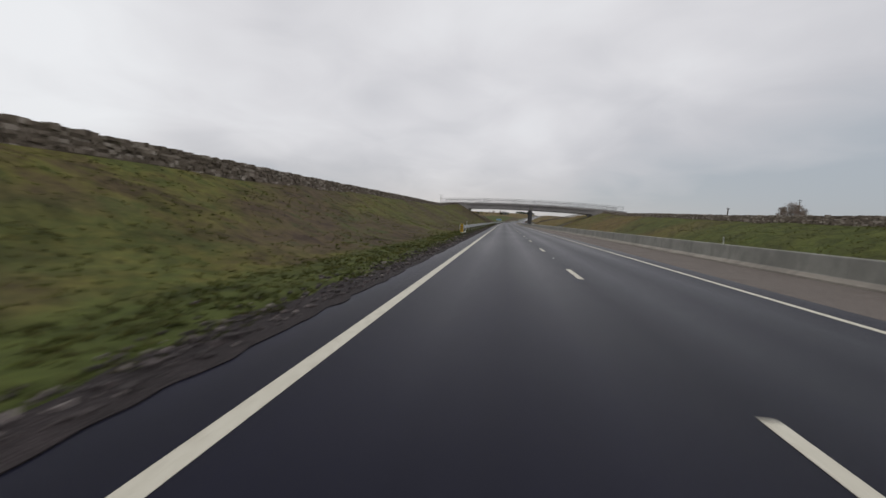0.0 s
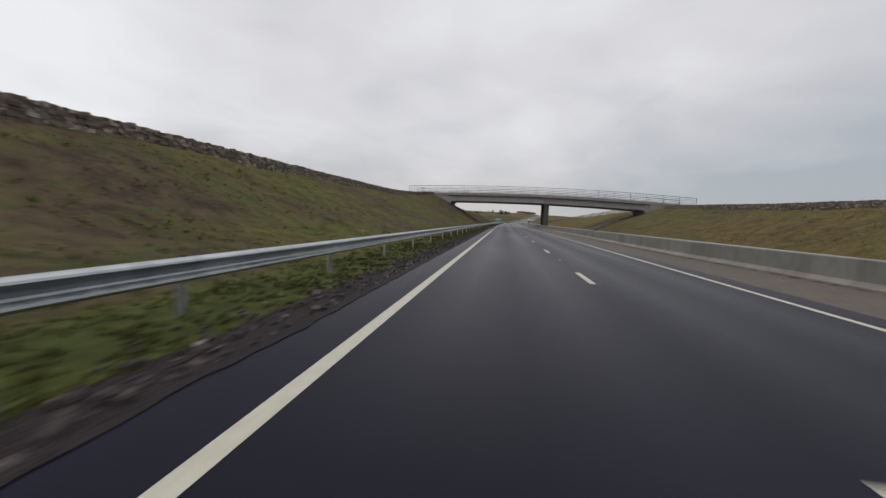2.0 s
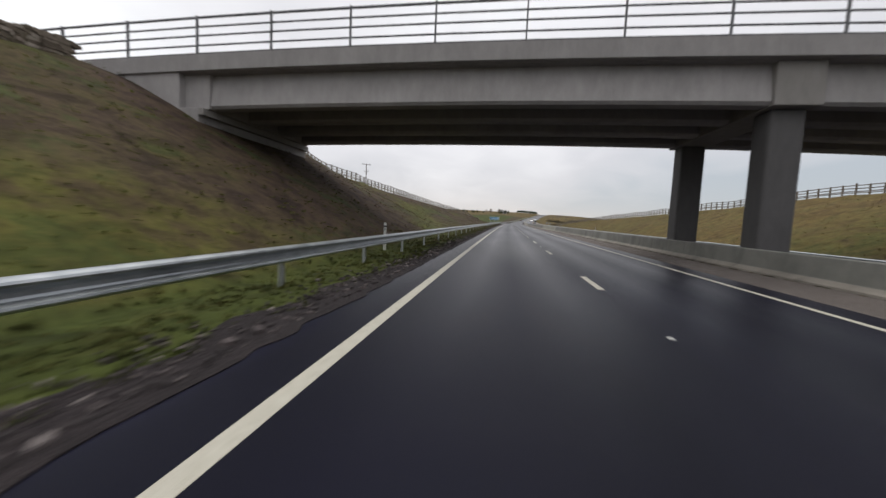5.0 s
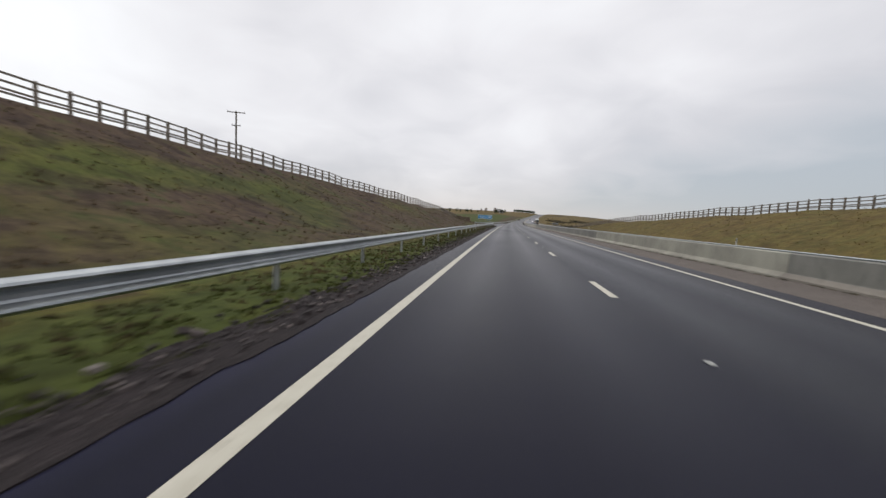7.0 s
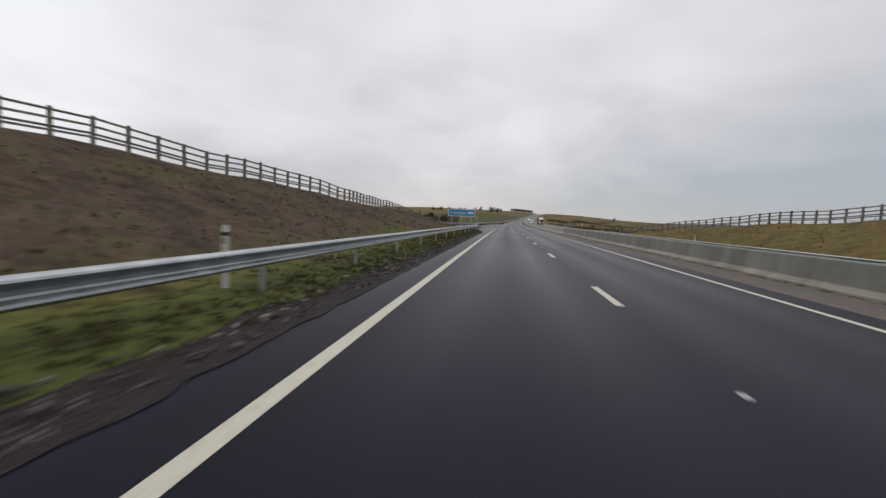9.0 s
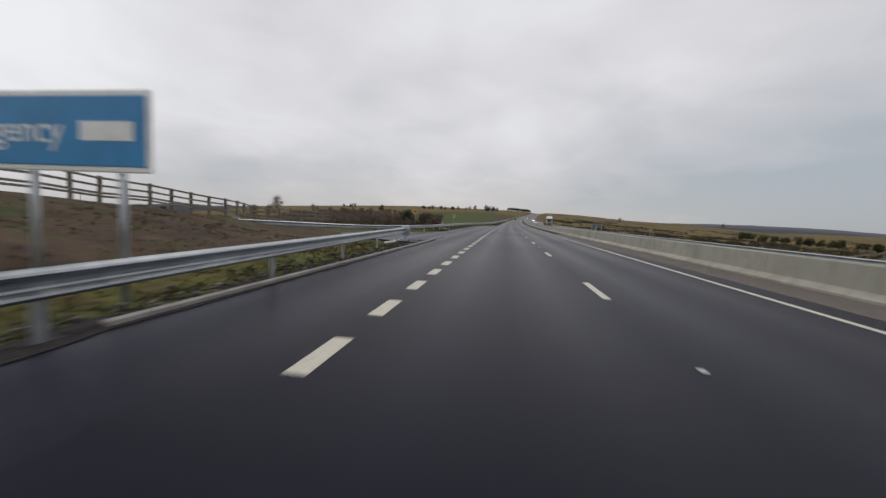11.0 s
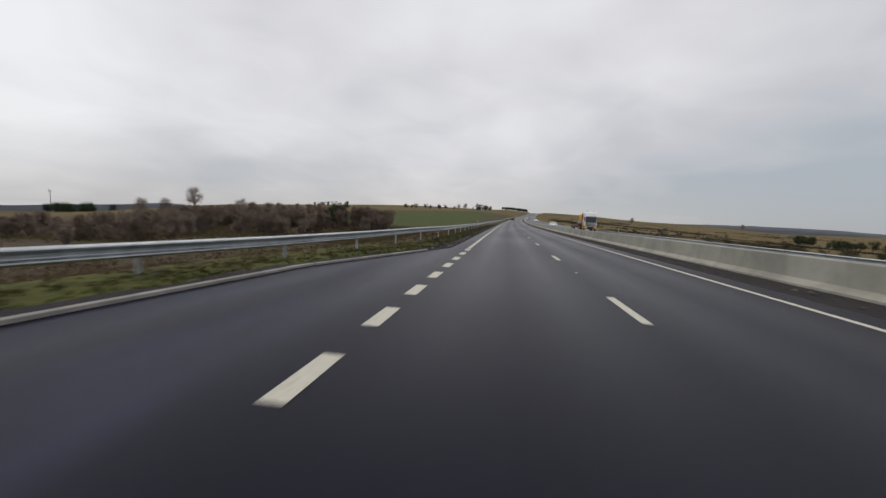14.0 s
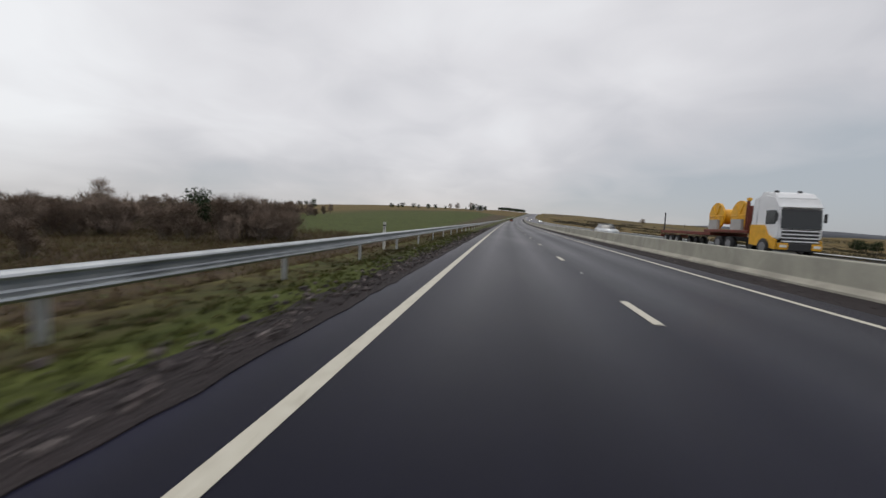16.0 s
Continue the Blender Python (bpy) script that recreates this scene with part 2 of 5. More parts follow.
def gravel_material(name, lo, hi, scale=28.0):
    m = Nodes(name, 0.9, 0.0, 0.3)
    v = m.n.new("ShaderNodeTexVoronoi")
    v.inputs["Scale"].default_value = scale
    m.l.new(m.co, v.inputs["Vector"])
    big_n = m.noise(1.1, 5.0, 0.65)
    grey = m.split(v.outputs["Color"])[0]
    c = m.ramp(m.math("ADD", m.math("MULTIPLY", grey, 0.55), m.math("MULTIPLY", big_n, 0.45)), (0.2, lo), (0.8, hi))
    c = m.mix(1.0, c, m.ramp(v.outputs["Distance"], (0.0, 1.15), (0.6, 0.55)), "MULTIPLY")
    m.bump(m.math("SUBTRACT", 1.0, v.outputs["Distance"]), 0.9, 0.03)
    return m.colour(c)


GRAVEL = gravel_material("dark_verge_gravel", (0.017, 0.0130, 0.0135), (0.056, 0.043, 0.045))
GRAVEL_PINK = gravel_material("pinkish_granite_gravel", (0.16, 0.132, 0.115), (0.33, 0.285, 0.255), 45.0)


def galvanised():
    m = Nodes("galvanised_steel", 0.45, 0.75)
    f = m.noise(5.0, 4.0)
    s = m.noise(0.6, 4.0)
    c = m.ramp(f, (0.3, (0.40, 0.42, 0.44)), (0.7, (0.56, 0.58, 0.60)))
    c = m.mix(1.0, c, m.ramp(s, (0.3, 0.85), (0.7, 1.08)), "MULTIPLY")
    m.rough(m.ramp(f, (0.3, 0.38), (0.7, 0.6)))
    return m.colour(c)


STEEL = galvanised()


def beam_steel():
    m = Nodes("galvanised_beam_steel", 0.5, 0.9)
    f = m.noise(4.0, 4.0)
    s = m.noise(0.5, 4.0)
    c = m.ramp(f, (0.3, (0.31, 0.335, 0.355)), (0.7, (0.44, 0.465, 0.485)))
    c = m.mix(1.0, c, m.ramp(s, (0.3, 0.82), (0.7, 1.08)), "MULTIPLY")
    m.rough(m.ramp(f, (0.3, 0.30), (0.7, 0.48)))
    return m.colour(c)


BEAM_STEEL = beam_steel()


def timber_material(name, a, b):
    m = Nodes(name, 0.85)
    g = m.noise(14.0, 5.0, 0.65, stretch=(1, 1, 0.2))
    w = m.noise(1.5, 3.0)
    c = m.ramp(g, (0.3, a), (0.7, b))
    c = m.mix(1.0, c, m.ramp(m.object_random(), (0, 0.75), (1, 1.2)), "MULTIPLY")
    c = m.mix(1.0, c, m.ramp(w, (0.3, 0.85), (0.7, 1.1)), "MULTIPLY")
    m.bump(g, 0.3, 0.01)
    return m.colour(c)


TIMBER = timber_material("weathered_timber", (0.12, 0.10, 0.08), (0.26, 0.225, 0.185))
POLE_WOOD = timber_material("creosoted_pole", (0.05, 0.04, 0.032), (0.11, 0.09, 0.07))


def stone_material():
    m = Nodes("field_stone", 0.92)
    r = m.math("FRACT", m.math("ADD", m.island(), m.object_random()))
    c = m.ramp(r, (0.0, (0.088, 0.068, 0.050)), (0.4, (0.148, 0.118, 0.091)), (0.75, (0.205, 0.168, 0.134)), (0.95, (0.35, 0.305, 0.26)))
    lichen = m.noise(6.0, 5.0, 0.7)
    c = m.mix(m.ramp(lichen, (0.52, 0.0), (0.7, 0.5)), c, (0.12, 0.12, 0.06))
    m.bump(m.noise(20.0, 5.0, 0.7), 0.6, 0.03)
    return m.colour(c)


STONE = stone_material()


def verge_stone_material():
    m = Nodes("verge_stone", 0.92)
    c = m.ramp(m.island(), (0.0, (0.025, 0.0195, 0.0195)), (0.5, (0.048, 0.038, 0.038)), (0.85, (0.10, 0.081, 0.078)), (1.0, (0.22, 0.19, 0.18)))
    return m.colour(c)


VERGE_STONE = verge_stone_material()


def leaf_material(name, *stops, thin=0.0):
    m = Nodes(name, 0.85, 0.0, 0.2)
    c = m.ramp(m.island(), *stops)
    c = m.mix(1.0, c, m.ramp(m.noise(0.55, 4.0), (0.34, 0.55), (0.66, 1.2)), "MULTIPLY")
    if thin:
        # light passes through thin blades
        glow_through, both_sides = m.n.new("ShaderNodeBsdfTranslucent"), m.n.new("ShaderNodeMixShader")
        m.l.new(c, glow_through.inputs["Color"])
        both_sides.inputs[0].default_value = thin
        m.l.new(m.b.outputs[0], both_sides.inputs[1])
        m.l.new(glow_through.outputs[0], both_sides.inputs[2])
        m.l.new(both_sides.outputs[0], m.n["Material Output"].inputs["Surface"])
    return m.colour(c)


BLADES = leaf_material("grass_blades", (0.0, (0.078, 0.080, 0.023)), (0.3, (0.128, 0.118, 0.038)), (0.55, (0.098, 0.104, 0.028)), (0.8, (0.088, 0.106, 0.028)), (1.0, (0.160, 0.142, 0.055)), thin=0.6)
BLADES_GREEN = leaf_material("short_green_grass", (0.0, (0.042, 0.050, 0.014)), (0.4, (0.058, 0.070, 0.017)), (0.75, (0.075, 0.080, 0.022)), (1.0, (0.095, 0.080, 0.030)), thin=0.6)
BLADES_BROWN = leaf_material("heath_stems", (0.0, (0.071, 0.049, 0.031)), (0.5, (0.118, 0.081, 0.050)), (0.8, (0.093, 0.095, 0.031)), (1.0, (0.164, 0.121, 0.067)), thin=0.6)
BLADES_STRAW = leaf_material("straw_grass", (0.0, (0.120, 0.088, 0.034)), (0.5, (0.160, 0.116, 0.044)), (1.0, (0.130, 0.118, 0.038)), thin=0.6)
TWIGS = leaf_material("bare_twigs", (0.0, (0.145, 0.112, 0.090)), (0.5, (0.225, 0.174, 0.140)), (1.0, (0.34, 0.262, 0.205)))
BARK = plain("bark", (0.17, 0.142, 0.12), 0.9, 0, 0.4, 4.0, 0.6)
NEEDLES = leaf_material("conifer_foliage", (0.0, (0.018, 0.03, 0.014)), (0.6, (0.03, 0.05, 0.02)), (1.0, (0.05, 0.07, 0.03)))
GORSE = leaf_material("moor_shrub_foliage", (0.0, (0.036, 0.034, 0.018)), (0.6, (0.062, 0.054, 0.029)), (1.0, (0.092, 0.070, 0.042)))
BLUE_SIGN = plain("blue_sign_face", (0.03, 0.235, 0.50), 0.4, 0, 0.12, 3.0, 0.02)
CAB_WHITE = plain("white_cab_paint", (0.80, 0.81, 0.82), 0.3, 0, 0.04, 2.0, 0.0)
POST_WHITE = plain("weathered_white_plastic", (0.55, 0.55, 0.52), 0.6, 0, 0.2, 6.0, 0.05)
SIGN_BACK = plain("weathered_sign_back", (0.17, 0.18, 0.185), 0.55, 0.3, 0.15, 3.0, 0.05)
WHITE = plain("white_paint", (0.82, 0.82, 0.80), 0.45, 0, 0.12, 3.0, 0.05)
YELLOW = plain("yellow_sign_face", (0.72, 0.42, 0.02), 0.45, 0, 0.12, 3.0, 0.05)
ORANGE_YELLOW = plain("yellow_machine_paint", (0.78, 0.40, 0.015), 0.42, 0, 0.18, 2.5, 0.05)
RED_BROWN = plain("red_oxide_steel", (0.17, 0.035, 0.02), 0.6, 0, 0.35, 4.0, 0.2)
BLACK = plain("black_rubber", (0.018, 0.018, 0.019), 0.75, 0, 0.3, 8.0, 0.2)
DARK_PLASTIC = plain("dark_plastic", (0.03, 0.031, 0.033), 0.55, 0, 0.2, 8.0, 0.1)
GREY_PAINT = plain("grey_paint", (0.22, 0.225, 0.23), 0.5, 0.2, 0.2, 5.0, 0.1)
PARAPET = plain("weathered_parapet_steel", (0.13, 0.13, 0.135), 0.5, 0.4, 0.2, 5.0, 0.1)
CAR_RED = plain("dark_red_car_paint", (0.16, 0.016, 0.014), 0.25, 0.2, 0.1, 3.0, 0.0)
CAR_SILVER = plain("pale_silver_car_paint", (0.62, 0.65, 0.67), 0.28, 0.3, 0.1, 3.0, 0.0)
RENDER_WHITE = plain("weathered_white_wall_render", (0.42, 0.41, 0.39), 0.85, 0, 0.12, 1.0, 0.2)
# distance haze is put into the blue-grey base colour of the hills
HILL = plain("hazed_woodland_and_heath", (0.060, 0.066, 0.080), 0.95, 0, 0.35, 0.012, 0.0)
SLATE = plain("grey_slate_roof", (0.10, 0.10, 0.11), 0.7, 0, 0.25, 2.0, 0.3)


def glass_material():
    m = Nodes("dark_vehicle_glass", 0.06)
    return m.colour((0.02, 0.025, 0.028))


GLASS = glass_material()


def lamp_glow():
    m = Nodes("headlamp_glow", 0.3)
    m.b.inputs["Emission Color"].default_value = (1, 0.97, 0.9, 1)
    m.b.inputs["Emission Strength"].default_value = 6.0
    return m.colour((0.9, 0.9, 0.88))


HEADLAMP = lamp_glow()


# ---- mesh helpers ----
def obj(name, verts, faces, mat, parent=None, label="", smooth=False, uvs=None):
    me = bpy.data.meshes.new(name)
    me.from_pydata([tuple(v) for v in verts], [], faces)
    me.materials.append(mat)
    if uvs is not None:
        layer = me.uv_layers.new(name="UVMap")
        idx = np.zeros(len(me.loops), dtype=np.int32)
        me.loops.foreach_get("vertex_index", idx)
        layer.data.foreach_set("uv", np.asarray(uvs, dtype=np.float32)[idx].ravel())
    if smooth:
        me.polygons.foreach_set("use_smooth", [True] * len(me.polygons))
    me.update()
    ob = new(name, me)
    if parent:
        ob.parent = parent
    if label:
        tagged(ob, label)
    return ob


def part(name, bm, mat, parent=None, label="", smooth=False):
    me = bpy.data.meshes.new(name)
    bmesh.ops.recalc_face_normals(bm, faces=bm.faces)
    bm.to_mesh(me)
    bm.free()
    me.materials.append(mat)
    if smooth:
        me.polygons.foreach_set("use_smooth", [True] * len(me.polygons))
    ob = new(name, me)
    if parent:
        ob.parent = parent
    if label:
        tagged(ob, label)
    return ob


def shared(name, mesh, parent, m):
    ob = new(name, mesh)
    if parent:
        ob.parent = parent
    ob.matrix_local = m
    return ob


def box(bm, lo, hi, bevel=0.0, m=None):
    """A box between two corners, its edges rounded by bevel."""
    g = bmesh.ops.create_cube(bm, size=1.0)
    size = Vector(hi) - Vector(lo)
    mid = (Vector(hi) + Vector(lo)) / 2
    mat = Matrix.Translation(mid) @ Matrix.Diagonal((*size, 1))
    if m is not None:
        mat = m @ mat
    bmesh.ops.transform(bm, matrix=mat, verts=g["verts"])
    if bevel:
        es = list({ed for v in g["verts"] for ed in v.link_edges})
        bmesh.ops.bevel(bm, geom=es, offset=bevel, segments=2, affect="EDGES", profile=0.5)
    return bm


def rod(bm, a, b, r0, r1=None, seg=8):
    a, b = Vector(a), Vector(b)
    r1 = r0 if r1 is None else r1
    g = bmesh.ops.create_cone(bm, cap_ends=True, segments=seg, radius1=r0, radius2=r1, depth=(b - a).length)
    m = Matrix.Translation((a + b) / 2) @ (b - a).to_track_quat("Z", "Y").to_matrix().to_4x4()
    bmesh.ops.transform(bm, matrix=m, verts=g["verts"])
    return bm


def prism(bm, outline, y0, y1, axis="y"):
    """An outline of (x, z) pushed along y, or of (y, z) pushed along x."""
    if axis == "y":
        a = [bm.verts.new((p[0], y0, p[1])) for p in outline]
        b = [bm.verts.new((p[0], y1, p[1])) for p in outline]
    else:
        a = [bm.verts.new((y0, p[0], p[1])) for p in outline]
        b = [bm.verts.new((y1, p[0], p[1])) for p in outline]
    n = len(a)
    bm.faces.new(a)
    bm.faces.new(b[::-1])
    for i in range(n):
        bm.faces.new((a[i], b[i], b[(i + 1) % n], a[(i + 1) % n]))
    return bm


def thing(name, label, category, group="", m=None, kind=""):
    ob = new(name)
    if m is not None:
        ob.matrix_world = m
    return tagged(ob, label, category, group, kind)


def at(s, x, z=0.0, turn=0.0):
    """A pose on the road: y ahead along it, x to its right."""
    return Matrix.Translation(P(s, x, z)) @ Matrix.Rotation(-heading(s) + turn, 4, "Z")


def sweep(profile, ss, xoff=None, zoff=None, closed=True):
    """A cross-section of (x, z) carried along the road."""
    verts, faces, n = [], [], len(profile)
    for s in ss:
        ox = xoff(s) if xoff else 0.0
        oz = zoff(s) if zoff else 0.0
        verts += [P(s, ox + px, oz + pz) for px, pz in profile]
    m = n if closed else n - 1
    for i in range(len(ss) - 1):
        for j in range(m):
            a, b = i * n + j, i * n + (j + 1) % n
            faces.append((a, b, b + n, a + n))
    if closed:
        faces.append(tuple(range(n))[::-1])
        faces.append(tuple(range((len(ss) - 1) * n, len(ss) * n)))
    return verts, faces


def steps(a, b, d):
    n = max(1, int(round((b - a) / d)))
    return [a + (b - a) * i / n for i in range(n + 1)]


# ---- lie of the land ----
ROAD_LEFT = [(-200, -4.5), (290, -4.5), (303, -6.2), (323, -6.2), (326, -8.5), (328, -13.0), (331, -13.0), (334, -9.2), (341, -8.0), (350, -8.1), (376, -8.05), (391, -6.9), (400, -4.5), (1600, -4.5)]
LEFT_CREST = [(-400, 2.0), (-60, 2.1), (5, 2.8), (25, 3.15), (60, 4.05), (95, 4.75), (125, 5.5), (144, 6.6), (151, 7.3), (162, 7.2), (172, 6.7), (185, 6.2), (205, 5.35), (220, 5.3), (235, 4.8),
              (247, 4.15), (260, 3.6), (278, 2.8), (295, 2.35), (305, 1.95), (313, 1.45), (322, 0.8), (332, 0.55), (341, 0.25), (350, -0.55), (360, -1.25), (372, -2.2), (395, -3.2), (470, -4.0), (600, -2.2), (800, 1.0), (1400, 2.0)]
LEFT_RUN = [(-400, 2.75), (115, 2.75), (141, 2.35), (149, 1.75), (163, 1.75), (180, 2.6), (205, 2.78), (230, 2.95), (260, 3.0), (280, 3.3), (305, 5.4), (322, 8.5), (335, 10.0), (341, 9.0), (352, 6.0), (366, 2.6), (400, 2.4)]
LEFT_TOE = [(-400, 7.0), (310, 7.0), (322, 12.0), (327, 14.5), (333, 14.5), (341, 11.2), (385, 11.0), (408, 7.8), (1400, 7.8)]
RIGHT_CREST = [(-400, 1.4), (-20, 1.8), (26, 2.2), (52, 2.7), (81, 3.6), (107, 4.25), (120, 4.8), (135, 5.4), (150, 6.0), (164, 6.3), (182, 5.7), (217, 4.3), (243, 3.75), (273, 2.95),
               (292, 2.3), (312, 0.9), (330, -0.9), (360, -2.2), (520, -3.0), (700, -2.0), (950, 1.0), (1400, 2.0)]
RIGHT_TOE = 18.2
RIGHT_RUN = [(-400, 2.45), (112, 2.45), (150, 2.6), (166, 2.6), (190, 2.45), (1400, 2.45)]


def smooth01(v):
    v = min(1.0, max(0.0, v))
    return v * v * (3 - 2 * v)


def left_edge(s):
    zc = lerp(s, LEFT_CREST)
    return lerp(s, LEFT_TOE) + lerp(s, LEFT_RUN) * abs(zc), zc


def right_edge(s):
    zc = lerp(s, RIGHT_CREST)
    return RIGHT_TOE + lerp(s, RIGHT_RUN) * abs(zc), zc


def land(s, x):
    """Height of the ground over the road's level at s."""
    if -4.3 < x < 16.0:
        return -0.12
    rough = noise.noise(Vector((s * 0.21, x * 0.21, 3.0))) * 0.22 + noise.noise(Vector((s * 0.7, x * 0.7, 9.0))) * 0.1
    if x < 0:
        d, toe = -x, lerp(s, LEFT_TOE)
        edge, zc = left_edge(s)
        if d < toe:
            near = -0.12 + 0.12 * smooth01((d + lerp(s, ROAD_LEFT)) / 0.3)
            return near - 0.05 * smooth01((d - 5.5) / 1.5) + rough * 0.2 * smooth01((d - 5.0) / 2)
        if d < edge:
            f = (d - toe) / (edge - toe)
            straight = smooth01((s - 128) / 18) * smooth01((188 - s) / 18)
            return -0.05 + zc * (f if zc < 0 else f * (straight + (1 - straight) * f * (1.6 - 0.6 * f))) + rough * smooth01((d - toe) / 2)
        q = d - edge
        far_l = 0.0
        if s > 250:
            k = smooth01((s - 250) / 120)
            far_l = k * (smooth01((q - 60) / 600) * 1.5 + noise.noise(Vector((s * 0.004, x * 0.004, 1.0))) * 4 * smooth01((q - 80) / 250))
            far_l += 11 * math.exp(-((s - 1280) / 260) ** 2 - ((x + 560) / 230) ** 2)
            far_l += k * smooth01((s - 520) / 420) * smooth01(q / 45) * (5.5 - grade_z(min(s, 1500)) * 0.12) * (1 - 0.75 * smooth01((q - 180) / 220))
            side = math.degrees(math.atan2(d - 2, max(1.0, s - 390)))
            far_l -= min(60.0, math.hypot(d, max(0.0, s - 390)) * 0.027) * smooth01((side - 39) / 20) * smooth01((q - 5) / 50) * smooth01((s - 325) / 40)
        else:
            far_l = smooth01(q / 300) * 4
        return zc - 0.05 + far_l + rough - 0.85 * grade_z(s) * smooth01((d - 220) / 450)
    edge, zc = right_edge(s)
    if x < RIGHT_TOE:
        return -0.12 - 0.14 * smooth01((x - 16.0) / 0.5) + rough * 0.1
    if x < edge:
        f = (x - RIGHT_TOE) / (edge - RIGHT_TOE)
        low = 0.75 if 152.2 < s < 161.2 and x < 33 else 0.0
        return -0.05 - low * smooth01((x - RIGHT_TOE) / 3) + zc * (f if zc < 0 else f * (1.2 - 0.2 * f) * smooth01(0.4 + f * 4)) + rough * smooth01((x - RIGHT_TOE) / 2)
    q = x - edge
    k = smooth01((s - 240) / 120)
    far_r = (1 - k) * smooth01(q / 250) * 2 + k * (-7.5 * smooth01(q / 210) + 7 * smooth01((q - 350) / 900) + noise.noise(Vector((s * 0.005, x * 0.005, 5.0))) * 5 * smooth01((q - 60) / 200))
    return zc - 0.05 + far_r + rough - 0.65 * grade_z(s) * smooth01((x - 90) / 400)


def land_at(s, x):
    return P(s, x, land(s, x))


def build_ground():
    ss = steps(-400, -60, 40)[:-1] + steps(-60, 620, 2.5)[:-1] + steps(620, 1400, 15)[:-1] + steps(1400, 4300, 120)
    xl = [-3200, -2400, -1800, -1300, -1000, -800, -640, -520, -430, -360, -300, -250, -210, -180, -155, -135, -115, -100, -88, -77, -68, -60, -54, -48, -43]
    xm = steps(-40, -12, 1.0) + [-11, -10, -9.4, -8.8, -8.2, -7.6, -7.0, -6.4, -5.8, -5.2, -4.65, -4.35, 0.0, 6.0, 15.7, 16.1, 16.6, 17.3] + steps(18.2, 46, 1.2)
    xs = xl + xm + [-v + 3 for v in reversed(xl) if v < -48]
    verts, faces, cover = [], [], []
    n = len(xs)
    for s in ss:
        for x in xs:
            verts.append(land_at(s, x) if s < 1500 else P(1500, x, land(1500, x)) + (P(s, x) - P(1500, x)))
            w = noise.noise(Vector((s * 0.03, x * 0.05, 7.0)))
            heath = straw = field = 0.0
            if -7.4 <= x < -4:
                field = 0.85 if s < 398 or x > -6.3 else 0.35
                heath = 0.0 if s < 398 or x > -6.3 else 0.55
            if x < -7:
                w2 = noise.noise(Vector((s * 0.07, x * 0.16, 17.0)))
                if s < 155:
                    w2 += 0.6 * noise.noise(Vector((s * 0.22, x * 0.5, 37.0)))
                    heath = 0.85 * smooth01(0.34 + 1.9 * w2 + 0.2 * smooth01((15.5 + x) / 4 + 0.5))
                elif s < 330:
                    w3 = noise.noise(Vector((s * 0.06, x * 0.2, 23.0))) + 0.5 * noise.noise(Vector((s * 0.16, x * 0.4, 29.0)))
                    heath = smooth01((s - 155) / 8) * smooth01((-x - 8.0) / 2.5) * smooth01(0.6 + 1.9 * w3 + 0.35 * smooth01((-x - 15) / 6) + 0.75 * smooth01((s - 205) / 25) + 0.5 * smooth01((186 - s) / 8))
                else:
                    heath = smooth01((-x - 9.5) / 4) * (0.85 + 0.3 * w)
                if 149 < s < 165:
                    heath = 1.0
                if s > 322 and x > lerp(s, ROAD_LEFT) - 3.2:
                    heath = 0.0
                field = smooth01((s - 510) / 12) * smooth01((900 + 1.3 * x + 30 * w - s) / 30) * smooth01((-x - 22) / 8) * smooth01((x + 122) / 14)
                field = max(field, 0.75 * smooth01((s - 163) / 6) * smooth01((232 - s) / 14) * smooth01((-x - 8.5) / 1.5) * smooth01((x + 20) / 3) * smooth01(0.25 + 2.6 * noise.noise(Vector((s * 0.1, x * 0.28, 43.0)))))
                if 322 < s < 420 and x > lerp(s, ROAD_LEFT) - 2.6:
                    field = 0.45
                straw = 0.9 * max(smooth01((s - 880 - 1.3 * x) / 40), smooth01((s - 560) / 30) * smooth01((-x - 106) / 14)) * smooth01((x + 420) / 60)
                straw += 0.35 * smooth01((s - 420) / 60) * smooth01((-x - 110) / 60) * smooth01(0.5 + 3 * w)
            elif x > 16:
                heath = smooth01(0.52 + 2.4 * (w + 0.5 * noise.noise(Vector((s * 0.09, x * 0.12, 11.0))))) * smooth01((170 - s) / 20) * smooth01((s - 40) / 30)
                field = 0.75 * smooth01((95 - s - 40 * w) / 35) * (1 - heath)
                tan_patch, heath = 0.8 * heath, 0.35 * heath
                straw = smooth01((s - 160) / 15) * (0.8 + 0.25 * w) * (1 - 0.35 * smooth01((x - 70) / 60))
                straw = max(straw, tan_patch)
                if 45 < s < 152:
                    heath = max(heath, 0.5 * smooth01(0.35 + 2.6 * noise.noise(Vector((s * 0.045, x * 0.09, 31.0)))) * smooth01((s - 45) / 20))
                if x > 26 and s > 320:
                    heath = smooth01((noise.noise(Vector((s * 0.016, x * 0.03, 2.0))) + 0.45 * noise.noise(Vector((s * 0.05, x * 0.09, 4.0))) - 0.08) * 7)
                    heath = max(heath, 0.8 * smooth01((x - 600) / 200))
                    straw = 1 - 0.9 * heath
            cover.append((min(1, max(0, heath)), min(1, field), min(1, max(0, straw)), 1.0))
    for i in range(len(ss) - 1):
        for j in range(n - 1):
            a = i * n + j
            faces.append((a, a + 1, a + n + 1, a + n))
    ob = obj("ground", verts, faces, GROUND, smooth=True)
    layer = ob.data.color_attributes.new("cover", "FLOAT_COLOR", "POINT")
    layer.data.foreach_set("color", np.asarray(cover, dtype=np.float32).ravel())
    tagged(ob, "rough grass banks, brown heath and fields beside the road", "ground", kind="structure")


build_ground()

